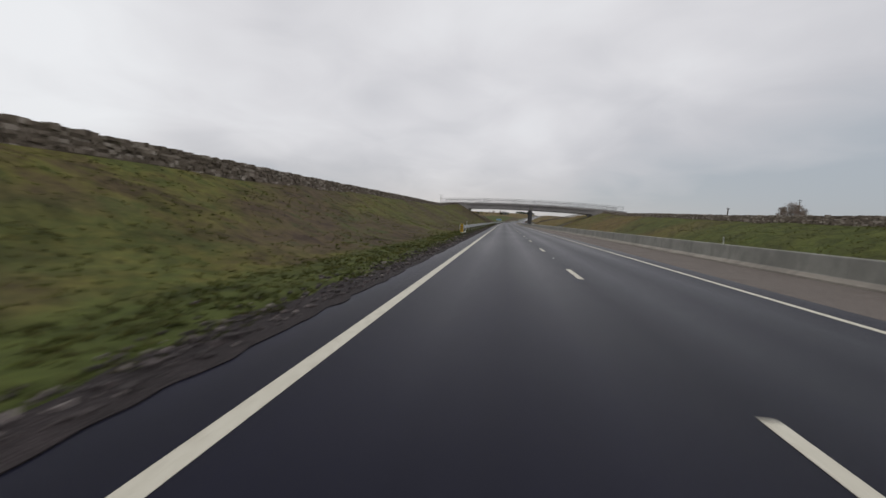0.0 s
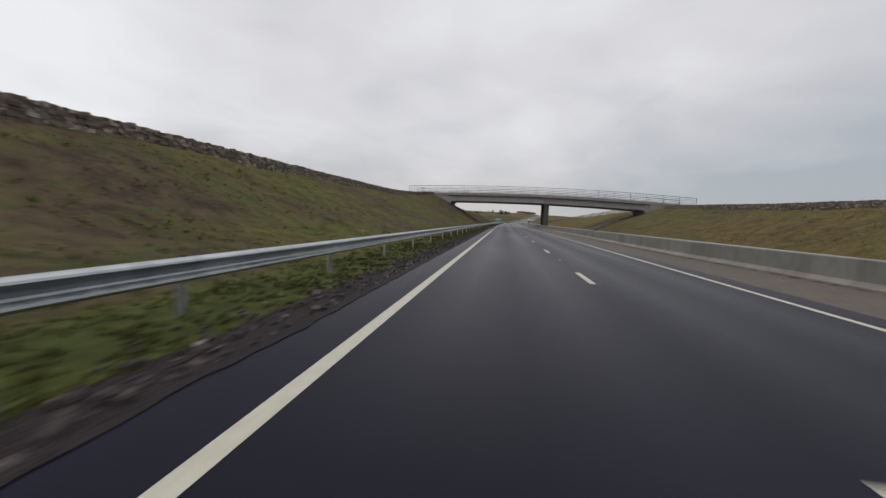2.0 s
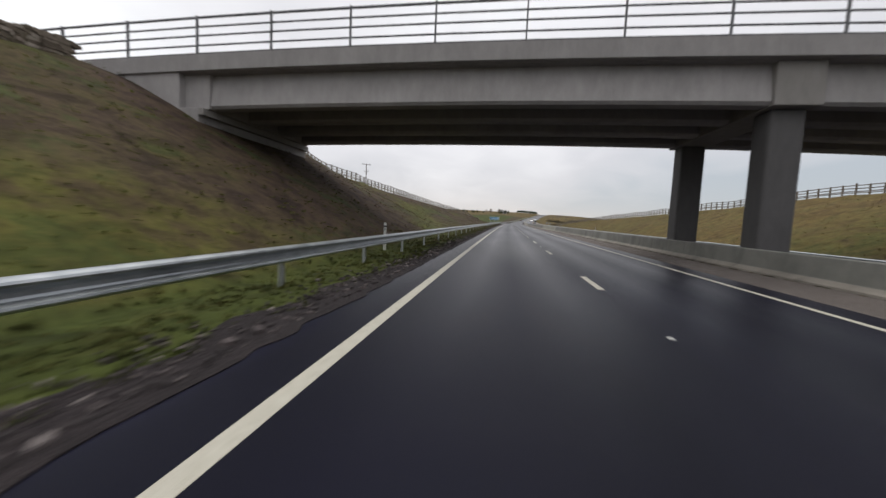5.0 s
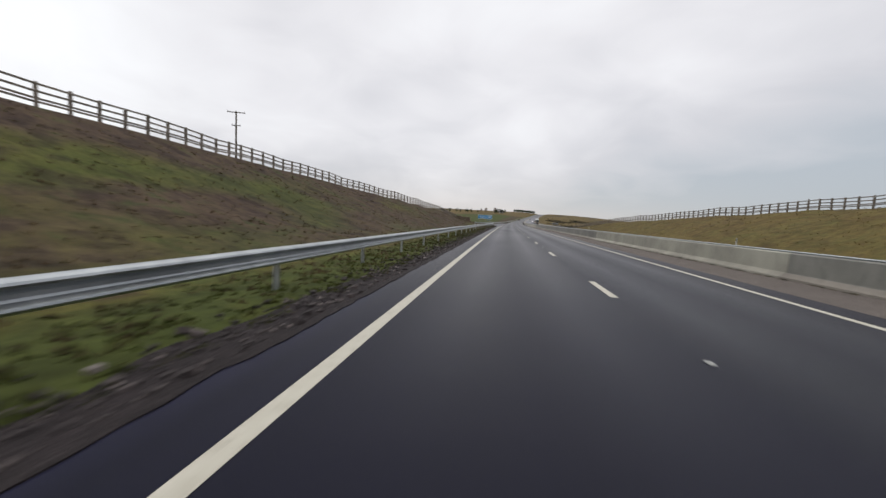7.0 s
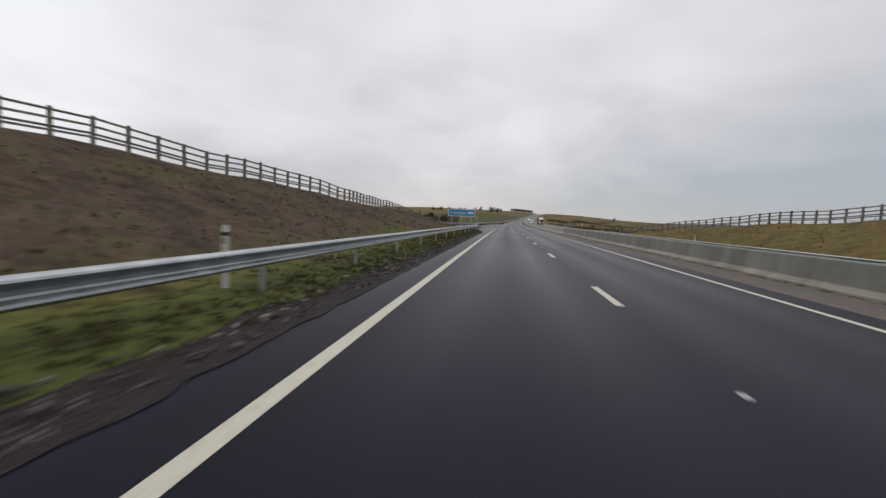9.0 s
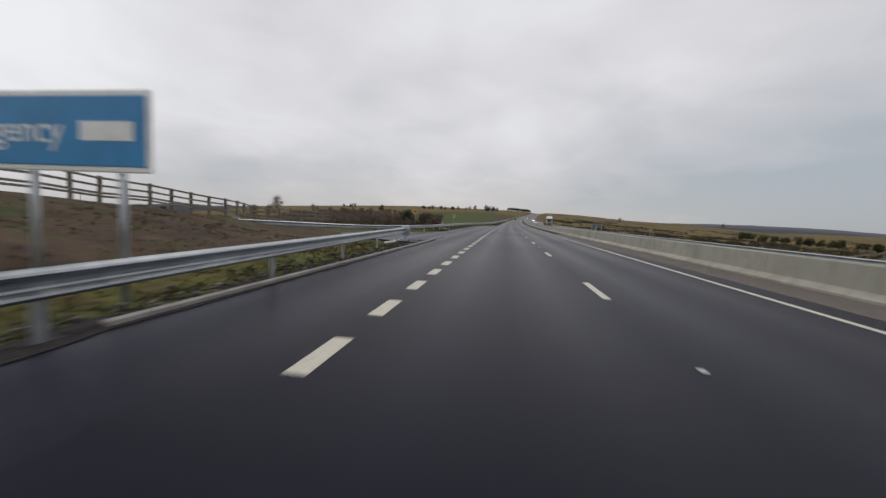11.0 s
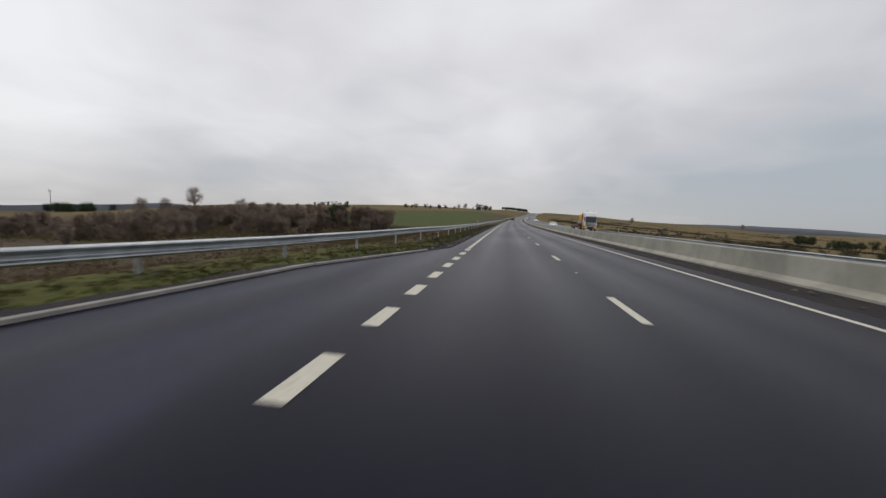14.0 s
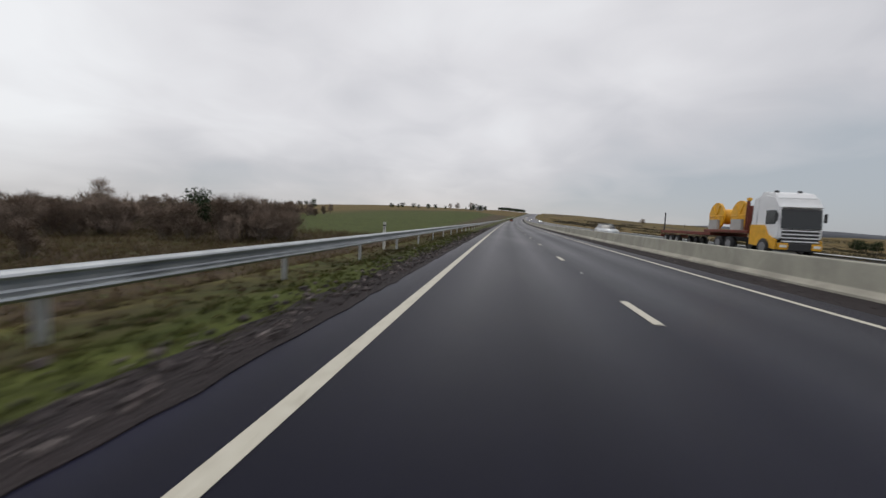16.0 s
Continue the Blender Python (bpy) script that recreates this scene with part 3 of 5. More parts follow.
# ---- carriageways ----
BARRIER_X = [(-200, 7.2), (62, 7.2), (76, 6.3), (150, 6.1), (210, 6.0), (300, 5.45), (1600, 5.35)]


def strip(name, xa, xb, ss, z, mat, cols=1, label="", category="", skirt=0.25, parent=None, rise=0.0):
    """A paved strip between two lines beside the road, with its thickness at both edges."""
    verts, uvs, faces = [], [], []
    n = cols + 3
    for s in ss:
        a, b = xa(s), xb(s)
        row = [(a, z - skirt)] + [(a + (b - a) * i / cols, z + rise * (i / cols) ** 1.5) for i in range(cols + 1)] + [(b, z - skirt)]
        for x, zz in row:
            verts.append(P(s, x, zz))
            uvs.append((x, s))
    for i in range(len(ss) - 1):
        for j in range(n - 1):
            p = i * n + j
            faces.append((p, p + 1, p + n + 1, p + n))
    ob = obj(name, verts, faces, mat, parent, uvs=uvs)
    if category:
        tagged(ob, label, category, kind="structure")
    return ob


ROAD_S = steps(-120, 290, 10)[:-1] + steps(290, 402, 1.0)[:-1] + steps(402, 1500, 12)
road = strip("road_1", lambda s: lerp(s, ROAD_LEFT), lambda s: 4.45, ROAD_S, 0.0, ASPHALT, 4, "damp dark grey asphalt carriageway with two lanes and a lay-by", "road")
strip("road_2", lambda s: lerp(s, BARRIER_X) + 0.75, lambda s: 15.8, steps(-120, 1500, 12), 0.06, ASPHALT_OLD, 2, "dark grey asphalt carriageway beyond the concrete barrier", "road")
strip("verge_gravel", lambda s: lerp(s, ROAD_LEFT) - (0.62 - 0.2 * smooth01((s - 298) / 6) - 0.37 * smooth01((s - 318) / 8)) - 0.32 * noise.noise(Vector((s * 0.8, 0, 0))) - 0.26 * noise.noise(Vector((s * 0.13, 4, 0))), lambda s: lerp(s, ROAD_LEFT) + 0.1 + 0.07 * noise.noise(Vector((s * 0.55, 7, 0))) + 0.1 * noise.noise(Vector((s * 1.9, 9, 0))),
      steps(-60, 326, 0.3), 0.012, GRAVEL, 1, "dark stony gravel edge beside the asphalt", "gravel verge", 0.1)
strip("verge_gravel", lambda s: lerp(s, ROAD_LEFT) - 0.03 - smooth01((s - 338) / 8) * (0.66 + 0.34 * noise.noise(Vector((s * 0.8, 0, 0)))), lambda s: lerp(s, ROAD_LEFT) + 0.02 + smooth01((s - 398) / 8) * (0.08 + 0.07 * noise.noise(Vector((s * 0.55, 7, 0))) + 0.1 * noise.noise(Vector((s * 1.9, 9, 0)))),
      steps(337.5, 700, 0.35), 0.012, GRAVEL, 1, "dark stony gravel edge beside the asphalt", "gravel verge", 0.1)
strip("median_gravel", lambda s: 4.46, lambda s: lerp(s, BARRIER_X) + 0.05, steps(-120, 352, 4), -0.005, GRAVEL_PINK, 4, "pinkish gravel strip along the concrete barrier", "gravel strip", 0.1, None, 0.07)
strip("median_gravel", lambda s: 4.46, lambda s: lerp(s, BARRIER_X) + 0.05, steps(352, 1300, 4), -0.005, GRAVEL, 4, "dark gravel strip along the concrete barrier", "gravel strip", 0.1, None, 0.07)


APRON = [(319.6, -6.5), (320.6, -9.4), (322, -11.6), (324, -13.0), (325.5, -13.4), (327.5, -13.0)]
strip("lay_by_apron", lambda s: lerp(s, APRON) - 0.2 * noise.noise(Vector((s * 0.9, 2, 0))), lambda s: -6.34, steps(319.6, 327.5, 0.3), 0.022, ASPHALT_OLD, 3, "worn grey asphalt behind the kerb at the lay-by entrance", "road", 0.3)


def line(name, x0, x1, s0, s1, z=0.005, d=8.0, parent=None):
    ss = steps(s0, s1, d)
    verts, faces = sweep([(x0, z - 0.004), (x1, z - 0.004), (x1, z), (x0, z)], ss)
    return obj(name, verts, faces, PAINT, parent)


for x0, x1, s0, s1 in ((-3.74, -3.57, -100, 300), (-3.74, -3.57, 400.4, 1400), (3.58, 3.73, -100, 1400), (6.85, 7.0, 300, 1400), (14.8, 14.98, -100, 1400)):
    tagged(line("edge_line", x0, x1, s0, s1, 0.065 if x0 > 5 else 0.005), "solid off-white painted edge line on asphalt", "road marking", "edge lines", "structure")


def mark_mesh(name, w, l, z=0.005):
    bm = bmesh.new()
    box(bm, (-w / 2, -l / 2, 0.001), (w / 2, l / 2, z), 0.0)
    me = bpy.data.meshes.new(name)
    bm.to_mesh(me)
    bm.free()
    me.materials.append(PAINT)
    return me


LANE_MARK, SHORT_MARK = mark_mesh("lane_mark", 0.15, 2.0), mark_mesh("short_mark", 0.22, 1.02)
for i in range(-10, 110):
    shared("lane_mark", LANE_MARK, road, at(10.97 + 9 * i, 0.04))
for i in range(48):
    shared("short_mark", SHORT_MARK, road, at(374.86 + 2.056 * (i - 35), -3.64))


def stud_mesh():
    bm = bmesh.new()
    box(bm, (-0.04, -0.04, 0.0), (0.04, 0.04, 0.015), 0.006)
    me = bpy.data.meshes.new("road_stud")
    bm.to_mesh(me)
    bm.free()
    me.materials.append(POST_WHITE)
    return me


STUD = stud_mesh()
for i in range(-6, 34):
    shared("road_stud", STUD, road, at(15.47 + 18 * i, 0.04))

# ---- central barrier ----
BARRIER_SECTION = [(0.19, 0.22), (0.205, 0.26), (0.245, 0.80), (0.27, 0.83), (0.43, 0.83), (0.455, 0.80), (0.495, 0.26), (0.51, 0.22)]
FOOT_SECTION = [(-0.02, -0.1), (0.0, 0.0), (0.015, 0.12), (0.17, 0.235), (0.53, 0.235), (0.685, 0.12), (0.70, 0.0), (0.72, -0.1)]
barrier = thing("central_barrier", "grey cast concrete median barrier with damp green stains and a paler foot", "crash barrier", kind="structure")
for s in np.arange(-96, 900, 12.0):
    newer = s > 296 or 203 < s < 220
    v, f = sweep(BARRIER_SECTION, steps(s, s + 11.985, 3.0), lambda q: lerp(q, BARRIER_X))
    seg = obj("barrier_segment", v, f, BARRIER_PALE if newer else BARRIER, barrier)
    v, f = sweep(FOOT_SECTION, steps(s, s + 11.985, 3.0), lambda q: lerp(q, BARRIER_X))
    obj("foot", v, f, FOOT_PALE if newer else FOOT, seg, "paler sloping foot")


# ---- steel guard rails ----
BEAM = [(-0.004, 0.438), (0.03, 0.446), (0.075, 0.468), (0.085, 0.488), (0.078, 0.512), (0.02, 0.548), (0.006, 0.572), (0.006, 0.612), (0.02, 0.634), (0.078, 0.668), (0.085, 0.694), (0.072, 0.718), (0.03, 0.742), (-0.004, 0.75),
        (-0.008, 0.744), (0.022, 0.734), (0.062, 0.71), (0.072, 0.692), (0.066, 0.676), (0.008, 0.64), (-0.008, 0.616), (-0.008, 0.568), (0.008, 0.542), (0.066, 0.505), (0.072, 0.488), (0.064, 0.476), (0.022, 0.454), (-0.008, 0.446)]
POST_BM = bmesh.new()
box(POST_BM, (-0.075, -0.05, -0.6), (-0.065, 0.05, 0.72))
box(POST_BM, (-0.125, 0.04, -0.6), (-0.065, 0.05, 0.72))
box(POST_BM, (-0.125, -0.05, -0.6), (-0.065, -0.04, 0.72))
box(POST_BM, (-0.066, -0.03, 0.52), (0.012, 0.03, 0.68))
POST_ME = bpy.data.meshes.new("post")
POST_BM.to_mesh(POST_ME)
POST_BM.free()
POST_ME.materials.append(STEEL)


def guard_rail(label, s0, s1, xf, side=1, gap=4.2, post_to=9999.0, d=2.0, lift=None, panel=4.2):
    g = thing("guard_rail", label, "guard rail", "guard rails")
    section = [(p[0] * side, p[1]) for p in BEAM]
    if side < 0:
        section = section[::-1]
    # lapped beam panels
    count = max(1, round((s1 - s0) / panel))
    for i in range(count):
        a, b = s0 + (s1 - s0) * i / count, s0 + (s1 - s0) * (i + 1) / count
        v, f = sweep([(p[0] + side * 0.005 * (i % 2), p[1]) for p in section], steps(a, min(s1, b + 0.16), d), xf, lift)
        obj("beam", v, f, BEAM_STEEL, g)
    s = s0 + 0.6
    while s < min(s1, post_to):
        z = lift(s) if lift else 0.0
        shared("post", POST_ME, g, at(s, xf(s), z) @ Matrix.Diagonal((side, 1, 1, 1)))
        s += gap
    return g


RAIL_2 = [(321, -18.5), (325, -15.2), (329, -12.6), (334, -10.7), (340, -9.9), (376, -10.1), (386, -9.6), (398, -7.8), (411, -6.6), (440, -6.5), (520, -6.8), (1500, -6.8)]
RAIL_1 = [(0, -6.0), (300, -6.0), (312, -6.9), (321, -7.6)]
rail_a = guard_rail("galvanised steel guard rail with a yellow end terminal", 37.2, 321, lambda s: lerp(s, RAIL_1))
rail_b = guard_rail("galvanised steel guard rail curving behind the lay-by", 321, 900, lambda s: lerp(s, RAIL_2), 1, 4.2, 620, 2.0, lambda s: lerp(s, [(321, 0.0), (325, -0.12), (329, -0.2), (334, -0.17), (345, -0.13), (392, -0.12), (405, 0.0)]), 4.2)
guard_rail("galvanised steel guard rail along the far verge", -100, 900, lambda s: 17.0, -1, 4.2, 560, 5.0, lambda s: -0.46, 20.0)


def rail_end(g, s, x, facing, yellow, lift=0.0):
    m = at(s, x, lift)
    bm = bmesh.new()
    box(bm, (-0.22, -0.05, 0.30), (0.24, 0.02, 0.86), 0.03, m)
    box(bm, (-0.16, 0.02 if facing > 0 else -0.5, 0.42), (0.0, 0.5 if facing > 0 else -0.05, 0.8), 0.03, m)
    box(bm, (-0.1, -0.05, -0.3), (0.06, 0.06, 0.4), 0.01, m)
    part("end_terminal", bm, STEEL, g, "grey steel end terminal")
    if yellow:
        bm = bmesh.new()
        box(bm, (-0.14, -0.075, 0.16), (0.16, -0.055, 0.92), 0.006, m)
        plate = part("end_plate", bm, YELLOW, g, "yellow reflective end plate with black stripes")
        for k in range(4):
            z = 0.2 + 0.185 * k
            bm = bmesh.new()
            prism(bm, [(-0.135, z), (0.155, z + 0.07 + 0.05), (0.155, z + 0.07 + 0.13 if k < 3 else z + 0.165), (-0.135, z + 0.085)], -0.082, -0.076)
            bmesh.ops.transform(bm, matrix=m, verts=bm.verts)
            part("stripe", bm, DARK_PLASTIC, plate, "black stripe")
        bm = bmesh.new()
        box(bm, (0.0, 0.1, 0.03), (0.07, 4.2, 0.10), 0.01, m)
        part("anchor_bar", bm, WHITE, g, "pale steel anchor bar at ground level")


rail_end(rail_a, 37.2, -6.0, 1, True)
rail_end(rail_a, 321, -7.55, -1, False)
bm = bmesh.new()
box(bm, (-0.12, -3.6, 0.02), (-0.04, -1.2, 0.11), 0.01, at(321, -7.55))
part("anchor_bar", bm, WHITE, rail_a, "pale steel anchor bar at ground level")
rail_end(rail_b, 321, -18.5, 1, False, 0.0)

# ---- overbridge ----
BR_S, BR_W = 152.0, 9.4


def build_bridge():
    b = thing("overbridge", "grey concrete road bridge with steel parapets over both carriageways", "bridge", m=at(BR_S, 0))

    def base(x):
        return 6.08 - 0.0008 * (x - 1) ** 2

    for k in range(4):
        y0 = 0.35 + k * (BR_W - 1.5) / 3
        for x0, x1 in ((-16.2, 7.4), (8.6, 30.8)):
            bm = bmesh.new()
            n = 12
            ring = []
            for i in range(n + 1):
                x = x0 + (x1 - x0) * i / n
                z = base(x)
                ring.append([bm.verts.new(p) for p in ((x, y0 + 0.12, z), (x, y0 + 0.68, z), (x, y0 + 0.8, z + 0.12), (x, y0 + 0.62, z + 1.5), (x, y0 + 0.18, z + 1.5), (x, y0, z + 0.12))])
            for i in range(n):
                for j in range(6):
                    bm.faces.new((ring[i][j], ring[i][(j + 1) % 6], ring[i + 1][(j + 1) % 6], ring[i + 1][j]))
            bm.faces.new(ring[0][::-1])
            bm.faces.new(ring[-1])
            part("girder", bm, CONCRETE, b)
    deck_x = [-27.2 + 70 * i / 36 for i in range(37)]

    def slab(name, y0, y1, z0, z1, xr, mat, label=""):
        bm = bmesh.new()
        rows = []
        for x in xr:
            z = base(x)
            rows.append([bm.verts.new(p) for p in ((x, y0, z + z0), (x, y1, z + z0), (x, y1, z + z1), (x, y0, z + z1))])
        for i in range(len(rows) - 1):
            for j in range(4):
                bm.faces.new((rows[i][j], rows[i][(j + 1) % 4], rows[i + 1][(j + 1) % 4], rows[i + 1][j]))
        bm.faces.new(rows[0][::-1])
        bm.faces.new(rows[-1])
        return part(name, bm, mat, b, label)

    slab("deck", 0.1, BR_W - 0.1, 1.5, 1.78, deck_x, CONCRETE)
    slab("edge_beam", -0.18, 0.42, 1.52, 2.2, deck_x, CONCRETE)
    slab("edge_beam", BR_W - 0.42, BR_W + 0.18, 1.52, 2.2, deck_x, CONCRETE)
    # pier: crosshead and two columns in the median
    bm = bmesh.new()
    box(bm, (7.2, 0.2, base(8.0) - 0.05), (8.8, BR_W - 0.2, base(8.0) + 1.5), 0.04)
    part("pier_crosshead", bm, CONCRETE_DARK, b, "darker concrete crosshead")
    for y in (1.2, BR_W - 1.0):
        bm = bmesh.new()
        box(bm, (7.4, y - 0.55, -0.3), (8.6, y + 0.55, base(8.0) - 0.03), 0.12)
        part("pier_column", bm, COLUMN, b, "dark concrete column")
    for side in (-1, 1):
        x0 = -16.0 if side < 0 else 30.6
        out = x0 + side * 3.2
        bm = bmesh.new()
        box(bm, (min(x0, out), 0.0, 1.5), (max(x0, out), BR_W, base(x0) - 0.02), 0.05)
        part("abutment", bm, CONCRETE, b)
        for y in (-0.05, BR_W - 0.35):
            bm = bmesh.new()
            w0, w1 = x0 + side * 0.9, x0 + side * 9.5
            prism(bm, [(w0, 2.5), (w0, base(w0) + 1.53), (w1, base(w1) + 1.53), (w1, 6.5), (x0 + side * 3.5, 2.5)], y, y + 0.4)
            part("wing_wall", bm, CONCRETE, b)
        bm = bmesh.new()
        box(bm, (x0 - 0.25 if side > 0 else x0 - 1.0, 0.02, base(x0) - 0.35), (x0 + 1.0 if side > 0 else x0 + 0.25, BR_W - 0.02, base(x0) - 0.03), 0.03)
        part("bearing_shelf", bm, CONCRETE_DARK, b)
        bm = bmesh.new()
        box(bm, (x0 - 0.35 if side > 0 else x0 - 1.1, 0.3, base(x0) - 0.02), (x0 + 1.1 if side > 0 else x0 + 0.35, BR_W - 0.3, base(x0) + 1.52), 0.02)
        part("end_diaphragm", bm, CONCRETE, b)
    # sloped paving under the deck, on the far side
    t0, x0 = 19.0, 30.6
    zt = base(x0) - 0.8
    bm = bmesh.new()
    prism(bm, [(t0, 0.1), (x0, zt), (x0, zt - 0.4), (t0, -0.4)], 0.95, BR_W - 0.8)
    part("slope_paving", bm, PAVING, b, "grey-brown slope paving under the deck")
    for y in (0.55, BR_W - 0.79):
        bm = bmesh.new()
        prism(bm, [(t0, 0.14), (x0, zt + 0.04), (x0, zt - 0.4), (t0, -0.4)], y, y + 0.39)
        part("paving_edge", bm, KERB, b, "pale concrete edging")
    xs_posts = [-26.9 + 3.6 * i for i in range(20)]
    for y in (0.1, BR_W - 0.1):
        for x in xs_posts:
            z = base(x) + 2.2
            bm = bmesh.new()
            box(bm, (x - 0.03, y - 0.07, z), (x + 0.03, y + 0.05, z + 1.76), 0.008)
            box(bm, (x - 0.09, y - 0.11, z), (x + 0.09, y + 0.11, z + 0.03), 0.005)
            part("parapet_post", bm, PARAPET, b)
        for h in (0.17, 0.52, 0.94, 1.32, 1.72):
            bm = bmesh.new()
            r = 0.04 if h < 1.5 else 0.055
            rings = [[bm.verts.new((x, y + 0.07 + r * math.cos(k * math.pi / 3), base(x) + 2.2 + h + r * math.sin(k * math.pi / 3))) for k in range(6)] for x in xs_posts]
            for i in range(len(rings) - 1):
                for k in range(6):
                    bm.faces.new((rings[i][k], rings[i][(k + 1) % 6], rings[i + 1][(k + 1) % 6], rings[i + 1][k]))
            part("parapet_rail", bm, PARAPET, b, smooth=True)


build_bridge()


# ---- drystone walls ----
def stone_shape(rng):
    """The corners of one rough stone, squared and worn."""
    v = []
    for x in (-1, 1):
        for y in (-1, 1):
            for z in (-1, 1):
                v.append((x * (0.5 - rng.random() * 0.09), y * (0.5 - rng.random() * 0.09), z * (0.5 - rng.random() * 0.1)))
    return v


BOX_FACES = [(0, 1, 3, 2), (4, 6, 7, 5), (0, 4, 5, 1), (2, 3, 7, 6), (0, 2, 6, 4), (1, 5, 7, 3)]


def stone_wall(label, s0, s1, line_at, single, seed):
    rng = random.Random(seed)
    wall = thing("stone_wall", label, "stone wall", "drystone walls")
    meshes = []
    for k in range(6):
        me = bpy.data.meshes.new("stone")
        me.from_pydata(stone_shape(rng), [], BOX_FACES)
        me.materials.append(STONE)
        meshes.append(me)
    verts, faces, count = [], [], 0
    courses = [(0.0, 0.16), (0.14, 0.15), (0.27, 0.14), (0.40, 0.13), (0.52, 0.12), (0.63, 0.12), (0.74, 0.15)]
    for z0, h in courses:
        s = s0 + rng.random()
        while s < s1:
            l = rng.uniform(0.16, 0.44) if z0 < 0.7 else rng.uniform(0.12, 0.3)
            x, z = line_at(s + l / 2)
            hh = h * rng.uniform(0.85, 1.2) * (1.0 if z0 < 0.7 else rng.uniform(0.75, 1.2))
            w = 0.5 - z0 * 0.2 + rng.uniform(-0.06, 0.06)
            m = at(s + l / 2, x + rng.uniform(-0.05, 0.05), z + z0 + hh / 2 - 0.06) @ Matrix.Rotation(rng.uniform(-0.09, 0.09), 4, "X") @ Matrix.Rotation(rng.uniform(-0.12, 0.12), 4, "Z")
            m = m @ Matrix.Diagonal((w, l * 1.06, hh * 1.12, 1))
            if single[0] < s < single[1] and count < 300:
                shared("stone", meshes[rng.randrange(6)], wall, m)
                count += 1
            else:
                b = len(verts)
                verts += [m @ Vector(p) for p in stone_shape(rng)]
                faces += [tuple(i + b for i in fc) for fc in BOX_FACES]
            s += l
    tagged(obj("stonework", verts, faces, STONE, wall), kind="stuff")


def left_line(s):
    e, z = left_edge(s)
    return -(e + 0.6), z - 0.1


def right_line(s):
    e, z = right_edge(s)
    return e + 0.6, z - 0.14


stone_wall("rough grey drystone field wall along the top of the bank", -40, 150, left_line, (6, 28), 5)
stone_wall("long grey drystone wall along the far bank", -30, 151, right_line, (60, 80), 6)


# ---- timber fences ----
def fence(label, spots, rails, height):
    f = thing("timber_fence", label, "fence", "post-and-rail fences")
    bm = bmesh.new()
    box(bm, (-0.075, -0.05, -0.5), (0.075, 0.05, height), 0.01)
    pm = bpy.data.meshes.new("post")
    bm.to_mesh(pm)
    bm.free()
    pm.materials.append(TIMBER)
    bm = bmesh.new()
    box(bm, (-0.02, -0.5, -0.045), (0.02, 0.5, 0.045))
    rm = bpy.data.meshes.new("rail")
    bm.to_mesh(rm)
    bm.free()
    rm.materials.append(TIMBER)
    rng = random.Random(len(spots))
    pts = [land_at(s, x) for s, x in spots]
    for (s, x), p in zip(spots, pts):
        shared("post", pm, f, Matrix.Translation(p) @ Matrix.Rotation(-heading(s) + rng.uniform(-0.05, 0.05), 4, "Z") @ Matrix.Rotation(rng.uniform(-0.02, 0.02), 4, "X"))
    for a, b in zip(pts[:-1:2], pts[2::2]):
        for h in rails:
            p, q = a + Vector((0, 0, h)), b + Vector((0, 0, h + rng.uniform(-0.02, 0.02)))
            d = q - p
            side = Vector((d.y, -d.x, 0)).normalized() * (0.07 if a.x < 5 else -0.07)
            m = Matrix.Translation((p + q) / 2 + side) @ d.to_track_quat("Y", "Z").to_matrix().to_4x4() @ Matrix.Diagonal((1, d.length + 0.05, 1, 1))
            shared("rail", rm, f, m)


fence("weathered grey post-and-rail fence along the top of the bank", [(s, left_line(s)[0]) for s in np.arange(162, 334.9, 1.35)], (0.28, 0.42, 0.72, 1.04), 1.14)
DOWNHILL = [(334.5, left_line(334.5)[0]), (339, -22.2), (343.5, -24.2), (349, -26.6), (354.5, -28.4), (359, -30.3), (373, -37.2)]
fence("weathered timber fence running down to low ground", [(s, lerp(s, DOWNHILL)) for s in np.arange(334.5, 371, 2.4)], (0.45, 0.98), 1.14)
fence("weathered grey post-and-rail fence on the far bank", [(s, right_line(s)[0]) for s in np.arange(162, 374, 1.35)], (0.28, 0.42, 0.72, 1.04), 1.14)


# ---- kerbs ----
bm = bmesh.new()
box(bm, (-0.125, -0.448, -0.15), (0.0, 0.448, 0.07), 0.012)
KERB_ME = bpy.data.meshes.new("kerb_stone")
bm.to_mesh(KERB_ME)
bm.free()
KERB_ME.materials.append(KERB)
kerb = thing("kerb", "pale concrete kerb stones edging the lay-by", "kerb", kind="structure")
for s0, s1 in ((303.0, 323.0), (341.0, 398.0)):
    for s in np.arange(s0 + 0.45, s1, 0.9):
        dx = (lerp(s + 0.4, ROAD_LEFT) - lerp(s - 0.4, ROAD_LEFT)) / 0.8
        shared("kerb_stone", KERB_ME, kerb, at(s, lerp(s, ROAD_LEFT), 0.0, -math.atan(dx)))


# ---- marker posts and signs ----
def marker_post(s, x, z, label):
    t = thing("marker_post", label, "marker post", "verge marker posts", at(s, x, z))
    bm = bmesh.new()
    prism(bm, [(-0.05, -0.3), (0.05, -0.3), (0.05, 1.05), (0.03, 1.12), (-0.03, 1.12), (-0.05, 1.05)], -0.03, 0.03)
    part("shaft", bm, POST_WHITE, t)
    bm = bmesh.new()
    box(bm, (-0.054, -0.034, 0.93), (0.054, 0.034, 1.0), 0.004)
    part("band", bm, DARK_PLASTIC, t, "black band")
    bm = bmesh.new()
    box(bm, (-0.03, -0.04, 0.79), (0.03, -0.031, 0.9), 0.003)
    part("reflector", bm, GREY_PAINT, t, "grey reflector")


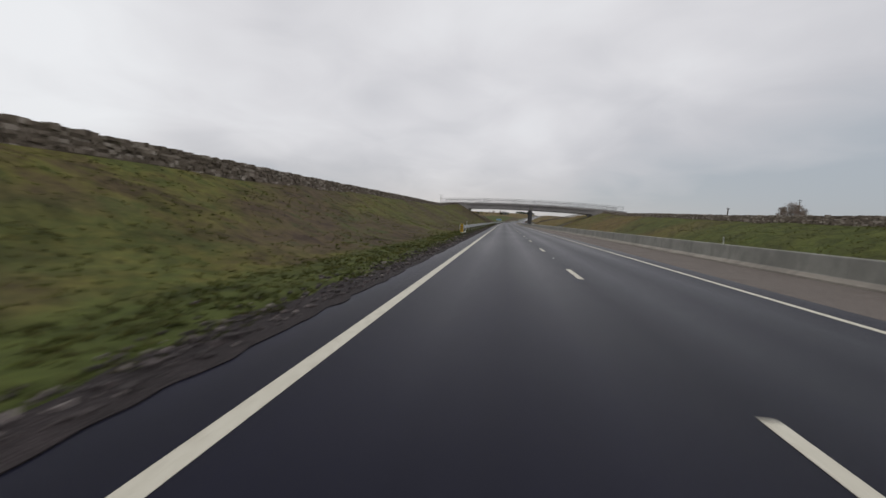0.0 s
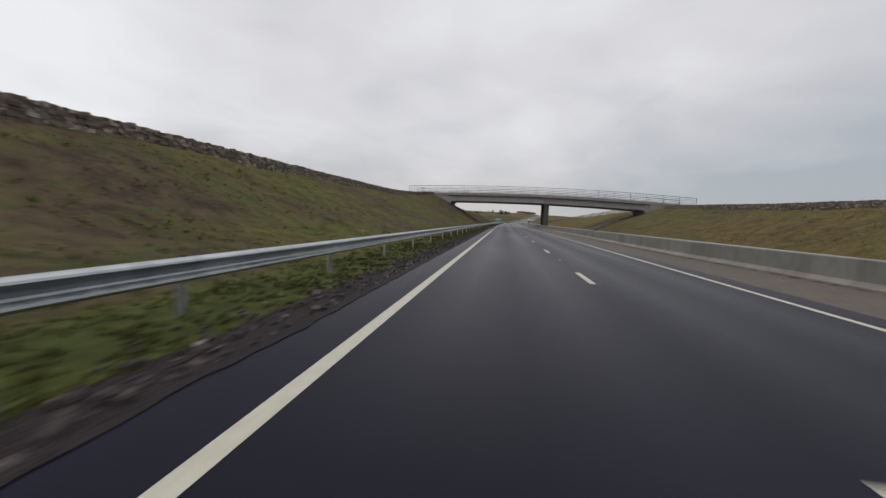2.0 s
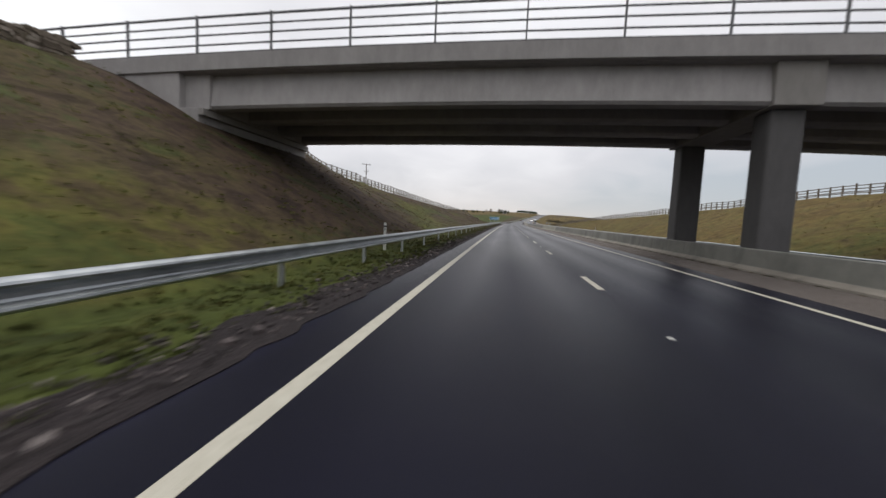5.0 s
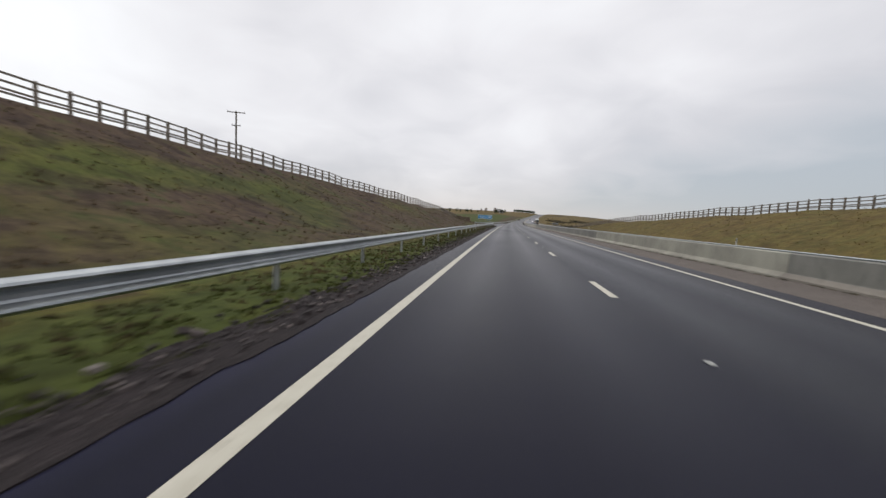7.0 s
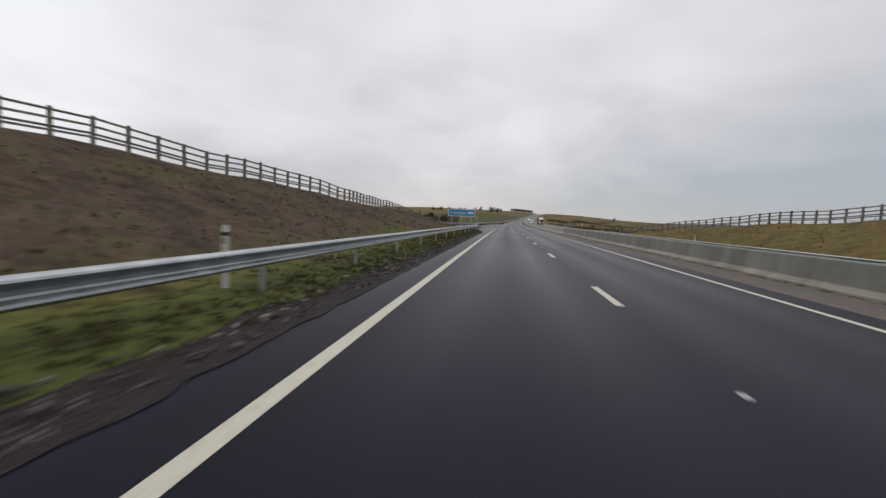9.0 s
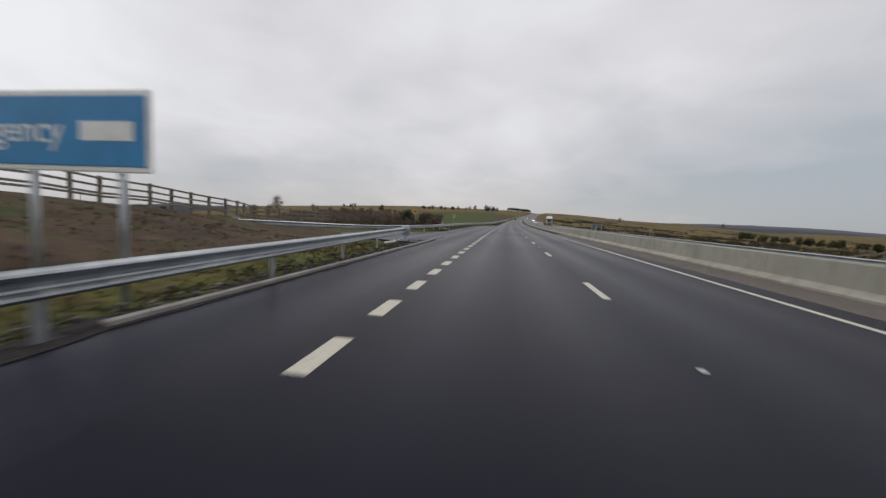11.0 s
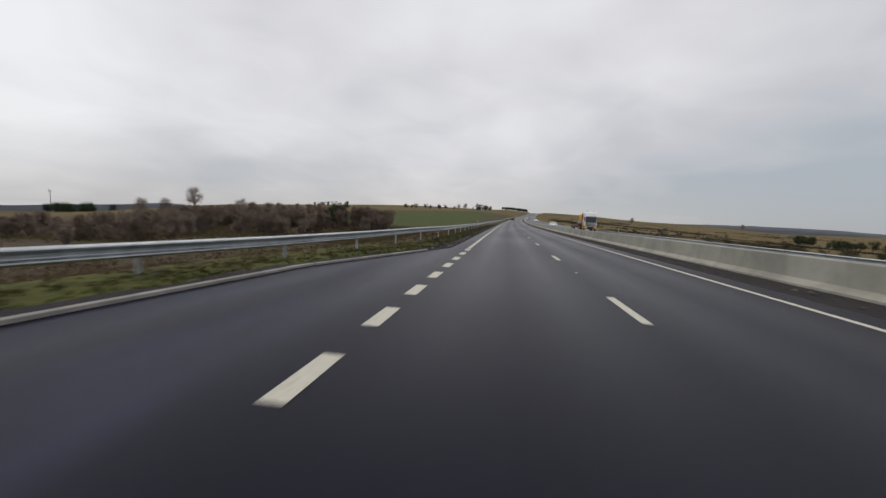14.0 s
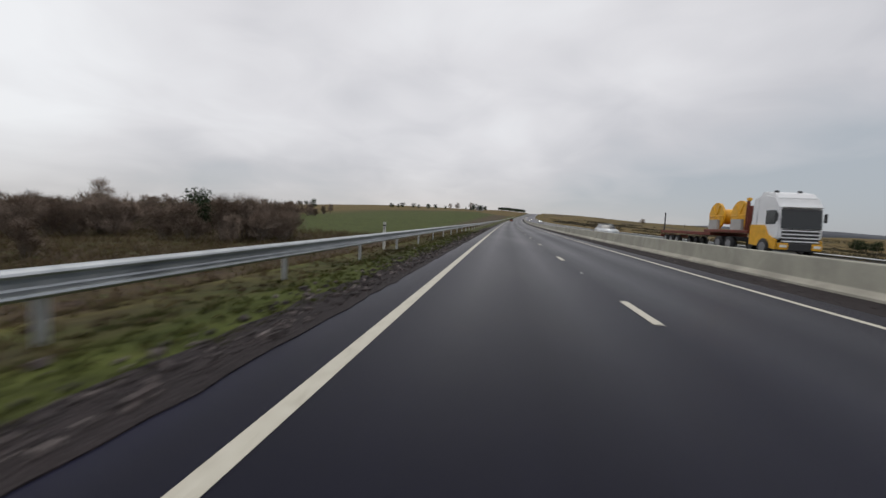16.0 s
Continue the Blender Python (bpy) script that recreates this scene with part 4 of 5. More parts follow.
for s, x in ((51.6, -6.9), (151.6, -6.95), (252.1, -6.9), (350.2, -10.3), (451.5, -7.1), (551.6, -7.6)):
    marker_post(s, x, land(s, x) + 0.03, "white plastic marker post with a black band behind the guard rail")
for s in (38.0, 139.0, 228.0, 290.0, 390.0, 454.5, 520.0):
    marker_post(s, 17.7, land(s, 17.7), "white plastic marker post on the far verge")


def lettering(name, text, size, mat, parent, m, label=""):
    cu = bpy.data.curves.new(name, "FONT")
    cu.body, cu.size, cu.extrude, cu.align_x, cu.align_y = text, size, 0.004, "CENTER", "CENTER"
    tmp = new(name, cu)
    bpy.context.view_layer.update()
    me = bpy.data.meshes.new_from_object(tmp.evaluated_get(bpy.context.evaluated_depsgraph_get()))
    bpy.data.objects.remove(tmp)
    me.materials.clear()
    me.materials.append(mat)
    ob = new(name, me)
    ob.parent = parent
    ob.matrix_local = m
    if label:
        tagged(ob, label)
    return ob


def big_sign():
    s, x = 304.0, -8.7
    t = thing("road_sign", "wide blue road sign with white lettering on three steel posts", "road sign", m=at(s, x, land(s, x)))
    bm = bmesh.new()
    box(bm, (-2.05, -0.03, 1.75), (2.05, 0.0, 2.85), 0.02)
    part("border", bm, WHITE, t, "white border panel")
    bm = bmesh.new()
    box(bm, (-1.97, -0.045, 1.83), (1.97, -0.031, 2.77), 0.008)
    part("face", bm, BLUE_SIGN, t, "blue reflective face")
    up_right = Matrix.Rotation(radians(90), 4, "X")
    lettering("lettering", "Emergency", 0.53, WHITE, t, Matrix.Translation((-0.5, -0.05, 2.3)) @ up_right, "white lettering")
    bm = bmesh.new()
    box(bm, (0.95, -0.055, 2.17), (1.8, -0.046, 2.43), 0.002)
    part("text_bar", bm, WHITE, t, "white bar of unreadable writing")
    for px in (-1.5, 0.0, 1.5):
        bm = bmesh.new()
        rod(bm, (px, 0.06, -0.6), (px, 0.06, 2.8), 0.05, seg=10)
        part("post", bm, STEEL, t, smooth=True)


big_sign()


def sign_back(s, x):
    t = thing("road_sign", "long grey road sign seen from behind on three steel posts", "road sign", m=at(s, x, land(s, x)))
    z = 0.8 - land(s, x)
    bm = bmesh.new()
    box(bm, (-1.5, 0.0, z), (1.5, 0.03, z + 0.95), 0.02)
    part("panel", bm, SIGN_BACK, t, "dull grey aluminium back panel")
    for h in (0.25, 0.8):
        bm = bmesh.new()
        box(bm, (-1.47, -0.04, z + h - 0.03), (1.47, -0.002, z + h + 0.03), 0.005)
        part("rail", bm, SIGN_BACK, t, "stiffening rail")
    for px in (-1.25, 0.0, 1.25):
        bm = bmesh.new()
        rod(bm, (px, -0.1, -0.6), (px, -0.1, z + 0.9), 0.04, seg=10)
        part("post", bm, STEEL, t, "galvanised steel post", True)


sign_back(407.0, 21.5)


def refuge_sign(s, x, blue, label, high=2.0, w=0.235):
    t = thing("roadside_sign", label, "road sign", "small lay-by signs", at(s, x, land(s, x)))
    base_z = high - land(s, x)
    bm = bmesh.new()
    rod(bm, (0, 0.06, -0.5), (0, 0.06, base_z + w), 0.045, seg=10)
    part("post", bm, GREY_PAINT, t, smooth=True)
    bm = bmesh.new()
    box(bm, (-w, -0.012, base_z - w), (w, 0.012, base_z + w), 0.012)
    plate = part("plate", bm, YELLOW, t, "yellow plate")
    for k, l in ((0.53, 0.65), (0.06, 0.74), (-0.41, 0.53)):
        bm = bmesh.new()
        box(bm, (-w * l, -0.018, base_z + w * (k - 0.13)), (w * l, -0.0125, base_z + w * (k + 0.13)))
        part("text_bar", bm, DARK_PLASTIC, plate, "dark bar of unreadable writing")
    for k in (-0.5, 0.5):
        bm = bmesh.new()
        box(bm, (-0.07, 0.0125, base_z + w * k - 0.02), (0.07, 0.1, base_z + w * k + 0.02), 0.006)
        part("clamp", bm, STEEL, t, "steel post clamp")
    if blue:
        bm = bmesh.new()
        box(bm, (-w * 1.12, -0.012, base_z - w - 0.42), (w * 1.12, 0.012, base_z - w - 0.04), 0.01)
        lower = part("lower_plate", bm, BLUE_SIGN, t, "blue plate")
        for k in (0.14, 0.3):
            bm = bmesh.new()
            box(bm, (-w * 0.8, -0.018, base_z - w - k - 0.03), (w * 0.8, -0.0125, base_z - w - k + 0.03))
            part("text_bar", bm, WHITE, lower, "white bar of unreadable writing")


refuge_sign(345.0, -12.8, False, "small yellow sign on a grey steel post behind the guard rail")
refuge_sign(379.0, -12.8, True, "yellow and blue signs on one steel post behind the guard rail")
refuge_sign(358.7, 18.6, False, "small yellow sign on a grey steel post on the far verge", 1.3, 0.17)


def pad(name, s, x, w, l, label, category, hole):
    z = land(s, x) + (0.015 if hole else 0.05)
    t = thing(name, label, category, m=at(s, x, z))
    bm = bmesh.new()
    if hole:
        box(bm, (-w / 2, -l / 2, -0.1), (-w / 2 + 0.16, l / 2, 0.05), 0.01)
        box(bm, (w / 2 - 0.16, -l / 2, -0.1), (w / 2, l / 2, 0.05), 0.01)
        box(bm, (-w / 2 + 0.161, -l / 2, -0.1), (w / 2 - 0.161, -l / 2 + 0.16, 0.05), 0.01)
        box(bm, (-w / 2 + 0.161, l / 2 - 0.16, -0.1), (w / 2 - 0.161, l / 2, 0.05), 0.01)
    else:
        box(bm, (-w / 2, -l / 2, -0.1), (w / 2, l / 2, 0.05), 0.015)
    part("surround" if hole else "slab", bm, PAD if hole else KERB, t)
    if hole:
        bm = bmesh.new()
        box(bm, (-w / 2 + 0.15, -l / 2 + 0.15, -0.1), (w / 2 - 0.15, l / 2 - 0.15, 0.02))
        part("cover", bm, DARK_PLASTIC, t, "dark iron cover")


pad("drain_cover", 99.6, -7.3, 0.9, 1.3, "dark iron drain cover in a pale concrete surround", "drain cover", True)
pad("concrete_pad", 349.2, -9.55, 0.8, 1.2, "pale concrete pad in the grass beside the guard rail", "concrete pad", False)


def telegraph_pole(s, x, h, arms, label):
    t = thing("telegraph_pole", label, "utility pole", "telegraph poles", at(s, x, land(s, x), 0.4))
    bm = bmesh.new()
    rod(bm, (0, 0, -1.0), (0, 0, h), 0.17, 0.11, 10)
    part("pole", bm, POLE_WOOD, t, smooth=True)
    for z, w in arms:
        bm = bmesh.new()
        box(bm, (-w, -0.16, z - 0.06), (w, -0.05, z + 0.06), 0.01)
        part("crossarm", bm, POLE_WOOD, t)
        for k in (-0.9, 0.0, 0.9):
            bm = bmesh.new()
            rod(bm, (k * w, -0.1, z + 0.06), (k * w, -0.1, z + 0.24), 0.045, 0.03, 8)
            part("insulator", bm, GREY_PAINT, t, "grey ceramic insulator")


telegraph_pole(246.0, -44.5, 12.2, ((12.0, 1.3), (10.0, 0.65)), "tall dark wooden pole with two crossarms behind the fence")
telegraph_pole(102.0, 51.0, 7.1 - land(102, 51), ((6.8 - land(102, 51), 0.5),), "dark wooden pole with a crossarm beyond the stone wall")
telegraph_pole(163.0, 106.0, 14.5 - land(163, 106), ((14.2 - land(163, 106), 1.0), (13.4 - land(163, 106), 0.5)), "dark wooden pole with two crossarms beyond the stone wall")
telegraph_pole(410.0, -92.0, 4.3 - land(410, -92), ((4.0 - land(410, -92), 0.8),), "distant wooden pole standing over the heath")


def wind_turbine(s, x, h):
    """A small far turbine at rest: tower, nacelle, hub and three tapered blades."""
    t = thing("wind_turbine", "slim pale wind turbine standing on the far moor", "wind turbine", m=at(s, x, land(s, x), -0.9))
    bm = bmesh.new()
    rod(bm, (0, 0, -6.0), (0, 0, h), 1.9, 1.2, 12)
    part("tower", bm, GREY_PAINT, t, smooth=True)
    bm = bmesh.new()
    box(bm, (-1.6, -3.0, h - 0.2), (1.6, 4.0, h + 3.0), 0.5)
    part("nacelle", bm, GREY_PAINT, t)
    bm = bmesh.new()
    rod(bm, (0, -5.0, h + 1.4), (0, -3.05, h + 1.4), 0.7, 1.4, 12)
    hub = part("hub", bm, GREY_PAINT, t, smooth=True)
    for k in range(3):
        an = 0.4 + k * 2.094
        c, d = math.sin(an), math.cos(an)
        bm = bmesh.new()
        rod(bm, (c * 1.2, -4.0, h + 1.4 + d * 1.2), (c * 14.0, -4.0, h + 1.4 + d * 14.0), 1.1, 0.3, 8)
        part("blade", bm, GREY_PAINT, hub, "pale tapered blade")


wind_turbine(1464.0, -2201.0, 44.0 - grade_z(1464) - land(1464, -2201))


# ---- trees and shrubs ----
def limb(verts, faces, a, b, r0, r1, sides=5):
    d = (b - a).normalized()
    u = d.orthogonal().normalized()
    w = d.cross(u)
    base = len(verts)
    for p, r in ((a, r0), (b, r1)):
        for k in range(sides):
            t = 2 * math.pi * k / sides
            verts.append(p + (u * math.cos(t) + w * math.sin(t)) * r)
    for k in range(sides):
        faces.append((base + k, base + (k + 1) % sides, base + sides + (k + 1) % sides, base + sides + k))


def grow(rng, p, d, l, r, depth, wood, twigs, spread, dense, thin):
    """One branch and what grows from it; the last shoots are thin slivers."""
    q = p + d * l
    if depth > 1:
        limb(wood[0], wood[1], p, q, r, r * 0.68, 5 if depth > 2 else 3)
    else:
        side = d.orthogonal().normalized() * max(r * 1.6, thin)
        b = len(twigs[0])
        twigs[0].extend((p - side, p + side, q))
        twigs[1].append((b, b + 1, b + 2))
    if depth == 0:
        return
    for k in range(rng.randint(2, 3) + (dense if depth <= 2 else 0)):
        turn = Vector((rng.gauss(0, 1), rng.gauss(0, 1), rng.gauss(0.25, 0.7)))
        nd = (d + turn * spread).normalized()
        start = p + d * l * rng.uniform(0.3, 1.0)
        grow(rng, start, nd, l * rng.uniform(0.62, 0.9), r * 0.62, depth - 1, wood, twigs, spread, dense, thin)


def bare_tree(name, label, category, group, h, stems, depth, spread, seed, dense=1):
    rng = random.Random(seed)
    t = thing(name, label, category, group)
    wood, twigs = ([], []), ([], [])
    for k in range(stems):
        a = 2 * math.pi * k / max(1, stems) + rng.random()
        lean = 0.08 if stems == 1 else rng.uniform(0.25, 0.7)
        d = Vector((math.cos(a) * lean, math.sin(a) * lean, 1)).normalized()
        p = Vector((math.cos(a), math.sin(a), 0)) * (0.0 if stems == 1 else rng.uniform(0.1, 0.6))
        grow(rng, p - Vector((0, 0, 0.2)), d, h * 0.34, h * (0.028 if stems == 1 else 0.014), depth, wood, twigs, spread, dense, h * 0.0023)
    obj("trunk", wood[0], wood[1], BARK, t)
    obj("crown", twigs[0], twigs[1], TWIGS, t)
    return t


def leafy(name, label, category, group, h, w, seed, mat, conic, count):
    """An evergreen: a trunk and a crown of many small clumps, uneven in outline."""
    rng = random.Random(seed)
    t = thing(name, label, category, group)
    wood, leaves = ([], []), ([], [])
    limb(wood[0], wood[1], Vector((0, 0, -0.3)), Vector((0.05 * h * rng.uniform(-1, 1), 0, h * 0.9)), h * 0.025 + 0.04, 0.03, 6)
    lobes = [(Vector((rng.gauss(0, w * 0.23), rng.gauss(0, w * 0.23), h * rng.uniform(0.35, 0.9))), rng.uniform(0.2, 0.42) * w) for k in range(12)]
    for k in range(count):
        if conic:
            f = rng.random() ** 0.7
            z = h * (0.12 + 0.88 * f)
            r = w * 0.5 * (1 - f) * rng.uniform(0.25, 1.15) + 0.1
            a = rng.random() * 6.283
            c = Vector((math.cos(a) * r, math.sin(a) * r, z - r * 0.25))
        else:
            lo, rad = rng.choices(lobes, [q[1] ** 2 for q in lobes])[0]
            dv = Vector((rng.gauss(0, 1), rng.gauss(0, 1), rng.gauss(0, 0.8))).normalized()
            c = lo + dv * rad * rng.uniform(0.3, 1.02)
        sz = rng.uniform(0.12, 0.26) * max(0.6, h / 6)
        b = len(leaves[0])
        for j in range(3):
            leaves[0].append(c + Vector((rng.uniform(-1, 1), rng.uniform(-1, 1), rng.uniform(-0.8, 0.8))) * sz)
        leaves[1].append((b, b + 1, b + 2))
    for lo, rad in lobes[:5]:
        limb(wood[0], wood[1], Vector((0, 0, h * 0.3)), lo, 0.05, 0.02, 4)
    obj("trunk", wood[0], wood[1], BARK, t)
    obj("crown", leaves[0], leaves[1], mat, t)
    return t


def round_tree(name, label, h, w, seed):
    """A leafless tree seen far off: trunk, limbs and a rounded crown of fine twigs in lobes."""
    rng = random.Random(seed)
    t = thing(name, label, "tree", "bare trees")
    wood, twigs = ([], []), ([], [])
    limb(wood[0], wood[1], Vector((0, 0, -0.4)), Vector((0, 0, h * 0.35)), h * 0.03, h * 0.022, 7)
    lobes = []
    for k in range(13):
        a, f = rng.uniform(0, 6.283), rng.random()
        r = w * 0.5 * rng.uniform(0.25, 0.72) * (1 - 0.45 * f)
        lobes.append((Vector((math.cos(a) * r, math.sin(a) * r, h * (0.36 + 0.46 * f))), w * rng.uniform(0.14, 0.23)))
    lobes.append((Vector((0, 0, h * 0.84)), w * 0.2))
    for c, r in lobes:
        limb(wood[0], wood[1], Vector((0, 0, h * rng.uniform(0.2, 0.36))), c, h * 0.012, h * 0.004, 4)
        for k in range(260):
            d = Vector((rng.gauss(0, 1), rng.gauss(0, 1), rng.gauss(0.15, 0.8))).normalized()
            p = c + d * r * rng.uniform(0.15, 0.95)
            q = p + (d + Vector((rng.gauss(0, 0.5), rng.gauss(0, 0.5), rng.gauss(0.2, 0.4)))) * w * rng.uniform(0.03, 0.085)
            side = (q - p).orthogonal().normalized() * w * rng.uniform(0.0022, 0.006)
            b = len(twigs[0])
            twigs[0].extend((p - side, p + side, q))
            twigs[1].append((b, b + 1, b + 2))
    obj("trunk", wood[0], wood[1], BARK, t)
    obj("crown", twigs[0], twigs[1], TWIGS, t)
    return t


def round_shrub(name, label, h, w, seed):
    """A spreading leafless thicket bush: many stems and a wide mass of fine twigs."""
    rng = random.Random(seed)
    t = thing(name, label, "shrub", "bare shrubs")
    wood, twigs = ([], []), ([], [])
    for k in range(20):
        a, f = rng.uniform(0, 6.283), rng.random()
        r = w * 0.5 * rng.uniform(0.1, 0.8) * (1 - 0.4 * f)
        c, rad = Vector((math.cos(a) * r, math.sin(a) * r, h * (0.14 + 0.66 * f))), w * rng.uniform(0.12, 0.2)
        limb(wood[0], wood[1], Vector((math.cos(a) * 0.3, math.sin(a) * 0.3, -0.2)), c, 0.05, 0.02, 4)
        for j in range(190):
            d = Vector((rng.gauss(0, 1), rng.gauss(0, 1), rng.gauss(0.3, 0.8))).normalized()
            p = c + d * rad * rng.uniform(0.1, 0.9)
            q = p + (d * 0.7 + Vector((rng.gauss(0, 0.4), rng.gauss(0, 0.4), rng.uniform(0.1, 0.9)))) * rng.uniform(0.3, 0.75)
            side = (q - p).orthogonal().normalized() * rng.uniform(0.014, 0.036)
            b = len(twigs[0])
            twigs[0].extend((p - side, p + side, q))
            twigs[1].append((b, b + 1, b + 2))
    obj("trunk", wood[0], wood[1], BARK, t)
    obj("crown", twigs[0], twigs[1], TWIGS, t)
    return t


rng = random.Random(21)


def plant(s, x, k):
    return Matrix.Translation(land_at(s, x)) @ Matrix.Rotation(rng.uniform(0, 6.28), 4, "Z") @ Matrix.Diagonal((k * rng.uniform(0.9, 1.15), k * rng.uniform(0.9, 1.15), k, 1))


def set_out(ob, spots):
    """The first spot takes the thing itself, the others take copies."""
    for i, (s, x, k) in enumerate(spots):
        m = plant(s, x, k)
        o = ob if i == 0 else copy_thing(ob, Matrix.Identity(4))
        o.matrix_world = m


BIG_TREE = round_tree("bare_tree", "tall leafless grey-brown tree standing on the heath", 12.0, 10.5, 3)
SHRUB_A = bare_tree("bare_shrub", "dense leafless brown shrub on rough ground", "shrub", "bare shrubs", 6.0, 9, 4, 0.4, 4, 5)
SHRUB_B = round_shrub("bare_shrub", "spreading leafless brown shrub on rough ground", 5.0, 6.5, 8)
SAPLING = bare_tree("young_tree", "slim leafless young tree on the heath", "tree", "young trees", 4.5, 1, 4, 0.4, 12, 1)
PINE = leafy("pine_tree", "dark green pine with a rounded crown", "tree", "pine trees", 8.0, 6.0, 2, NEEDLES, False, 3800)
SPRUCE = leafy("spruce_tree", "dark green spruce in a distant plantation", "tree", "spruce trees", 11.0, 5.0, 7, NEEDLES, True, 2500)
MOOR_SHRUB = leafy("moor_shrub", "low dark shrub on the open moor", "shrub", "moor shrubs", 2.4, 4.2, 9, GORSE, False, 1700)

set_out(BIG_TREE, [(594, -202, 1.3), (545, -186, 0.85), (552, -178, 0.8), (572, -152, 0.65), (590, -140, 0.6), (600, -172, 0.7), (608, -122, 0.65), (615, -112, 0.55), (640, -104, 0.5), (930, -84, 0.8), (925, -92, 0.7), (940, -68, 0.9), (924, 137, 0.7), (1130, 343, 0.8), (1015, 210, 0.4), (150, 93, 0.4), (156, 99, 0.55), (160, 103, 0.5), (170, 112, 0.45)])
shrubs_a, shrubs_b = [], []
for k in range(170):
    s = rng.uniform(440, 522) if k < 125 else rng.uniform(516, 640)
    x = -62 - rng.random() ** 1.2 * 75 if k < 125 else -rng.uniform(98, 150)
    (shrubs_a if k % 4 == 0 else shrubs_b).append((s, x, rng.uniform(0.7, 1.0) + 0.4 * rng.random() ** 2))
for k in range(14):
    shrubs_b.append((rng.uniform(446, 466), -rng.uniform(42, 60), rng.uniform(0.6, 0.9)))
for k in range(80):
    shrubs_b.append((rng.uniform(372, 480), -rng.uniform(62, 150), rng.uniform(0.5, 0.95)))
shrubs_a += [(493, -45, 1.35), (497, -43, 1.2), (492, -41, 1.05), (490, -66, 1.3), (494, -72, 1.1)]
shrubs_b += [(490, -46, 1.4), (494, -44, 1.45), (498, -40, 1.3), (488, -50, 1.2), (502, -44, 1.3), (487, -42, 0.9), (494, -38, 1.0), (486, -53, 0.9), (487, -63, 1.3), (491, -70, 1.3), (484, -68, 1.1), (497, -62, 1.1)]
set_out(SHRUB_A, shrubs_a)
set_out(SHRUB_B, shrubs_b)
set_out(SAPLING, [(rng.uniform(365, 420), -rng.uniform(34, 70), rng.uniform(0.35, 0.6)) for k in range(14)])
pines = [(700, -150, 0.9), (496, -55, 0.9), (499, -58, 0.75)]
pines += [(885 + 9 * k + rng.uniform(-12, 12), -706 - 25 * k + rng.uniform(-8, 8), rng.uniform(1.7, 2.9)) for k in range(18)]
pines += [(900 + rng.uniform(-20, 20), (-282 - 5 * k if k < 5 else -98 - 7.5 * (k - 5)) + rng.uniform(-4, 4), rng.uniform(0.4, 0.8)) for k in range(15)]
pines += [(1190 + rng.uniform(-30, 60), -62 + 50 * rng.random(), rng.uniform(0.45, 0.8)) for k in range(60)]
pines += [(935, -62, 1.0), (945, -56, 0.9), (950, -50, 0.8), (760, 70, 0.3)]
pines += [(rng.uniform(640, 730), rng.uniform(205, 300), rng.uniform(0.5, 0.9)) for k in range(34)]
spruces = [(rng.uniform(925, 955), -rng.uniform(50, 80), rng.uniform(0.4, 0.6)) for k in range(6)]
set_out(PINE, pines)
set_out(SPRUCE, spruces)
set_out(MOOR_SHRUB, [(rng.uniform(400, 800), 40 + 260 * rng.random() ** 1.2, rng.uniform(0.4, 1.0)) for k in range(110)] + [(rng.uniform(430, 520), rng.uniform(58, 84), rng.uniform(0.5, 0.9)) for k in range(40)])


def heather(name, label, n, spots, keep, h0, h1, mat, seed):
    """Low clumps of dark growth, each of a few small tufts, in patches."""
    rs = np.random.RandomState(seed)
    verts, faces = [], []
    for k in range(n):
        s, x = spots(rs)
        if not keep(s, x):
            continue
        p = land_at(s, x)
        size = rs.uniform(h0, h1)
        for j in range(5):
            o = p + Vector((rs.normal(0, 0.5), rs.normal(0, 0.5), 0.3 + 0.25 * rs.rand())) * size
            b = len(verts)
            for i in range(3):
                verts.append(o + Vector((rs.uniform(-1, 1), rs.uniform(-1, 1), rs.uniform(-0.6, 0.7))) * size * 0.55)
            faces.append((b, b + 1, b + 2))
    tagged(obj(name, verts, faces, mat), label, "heather", kind="stuff")


def moor_patch(s, x):
    return noise.noise(Vector((s * 0.016, x * 0.03, 2.0))) + 0.45 * noise.noise(Vector((s * 0.05, x * 0.09, 4.0))) + 0.02


heather("heather", "dark brown heather in patches over the moor", 30000, lambda r: (r.uniform(365, 900), 30 + 330 * r.rand() ** 1.3), lambda s, x: moor_patch(s, x) > 0.16, 0.5, 1.2, GORSE, 61)
heather("heather", "dark brown dead growth on low ground behind the guard rail", 9000, lambda r: (r.uniform(350, 500), -26 - 150 * r.rand() ** 1.2), lambda s, x: noise.noise(Vector((s * 0.03, x * 0.05, 7.0))) > -0.1, 0.25, 0.5, BLADES_BROWN, 62)


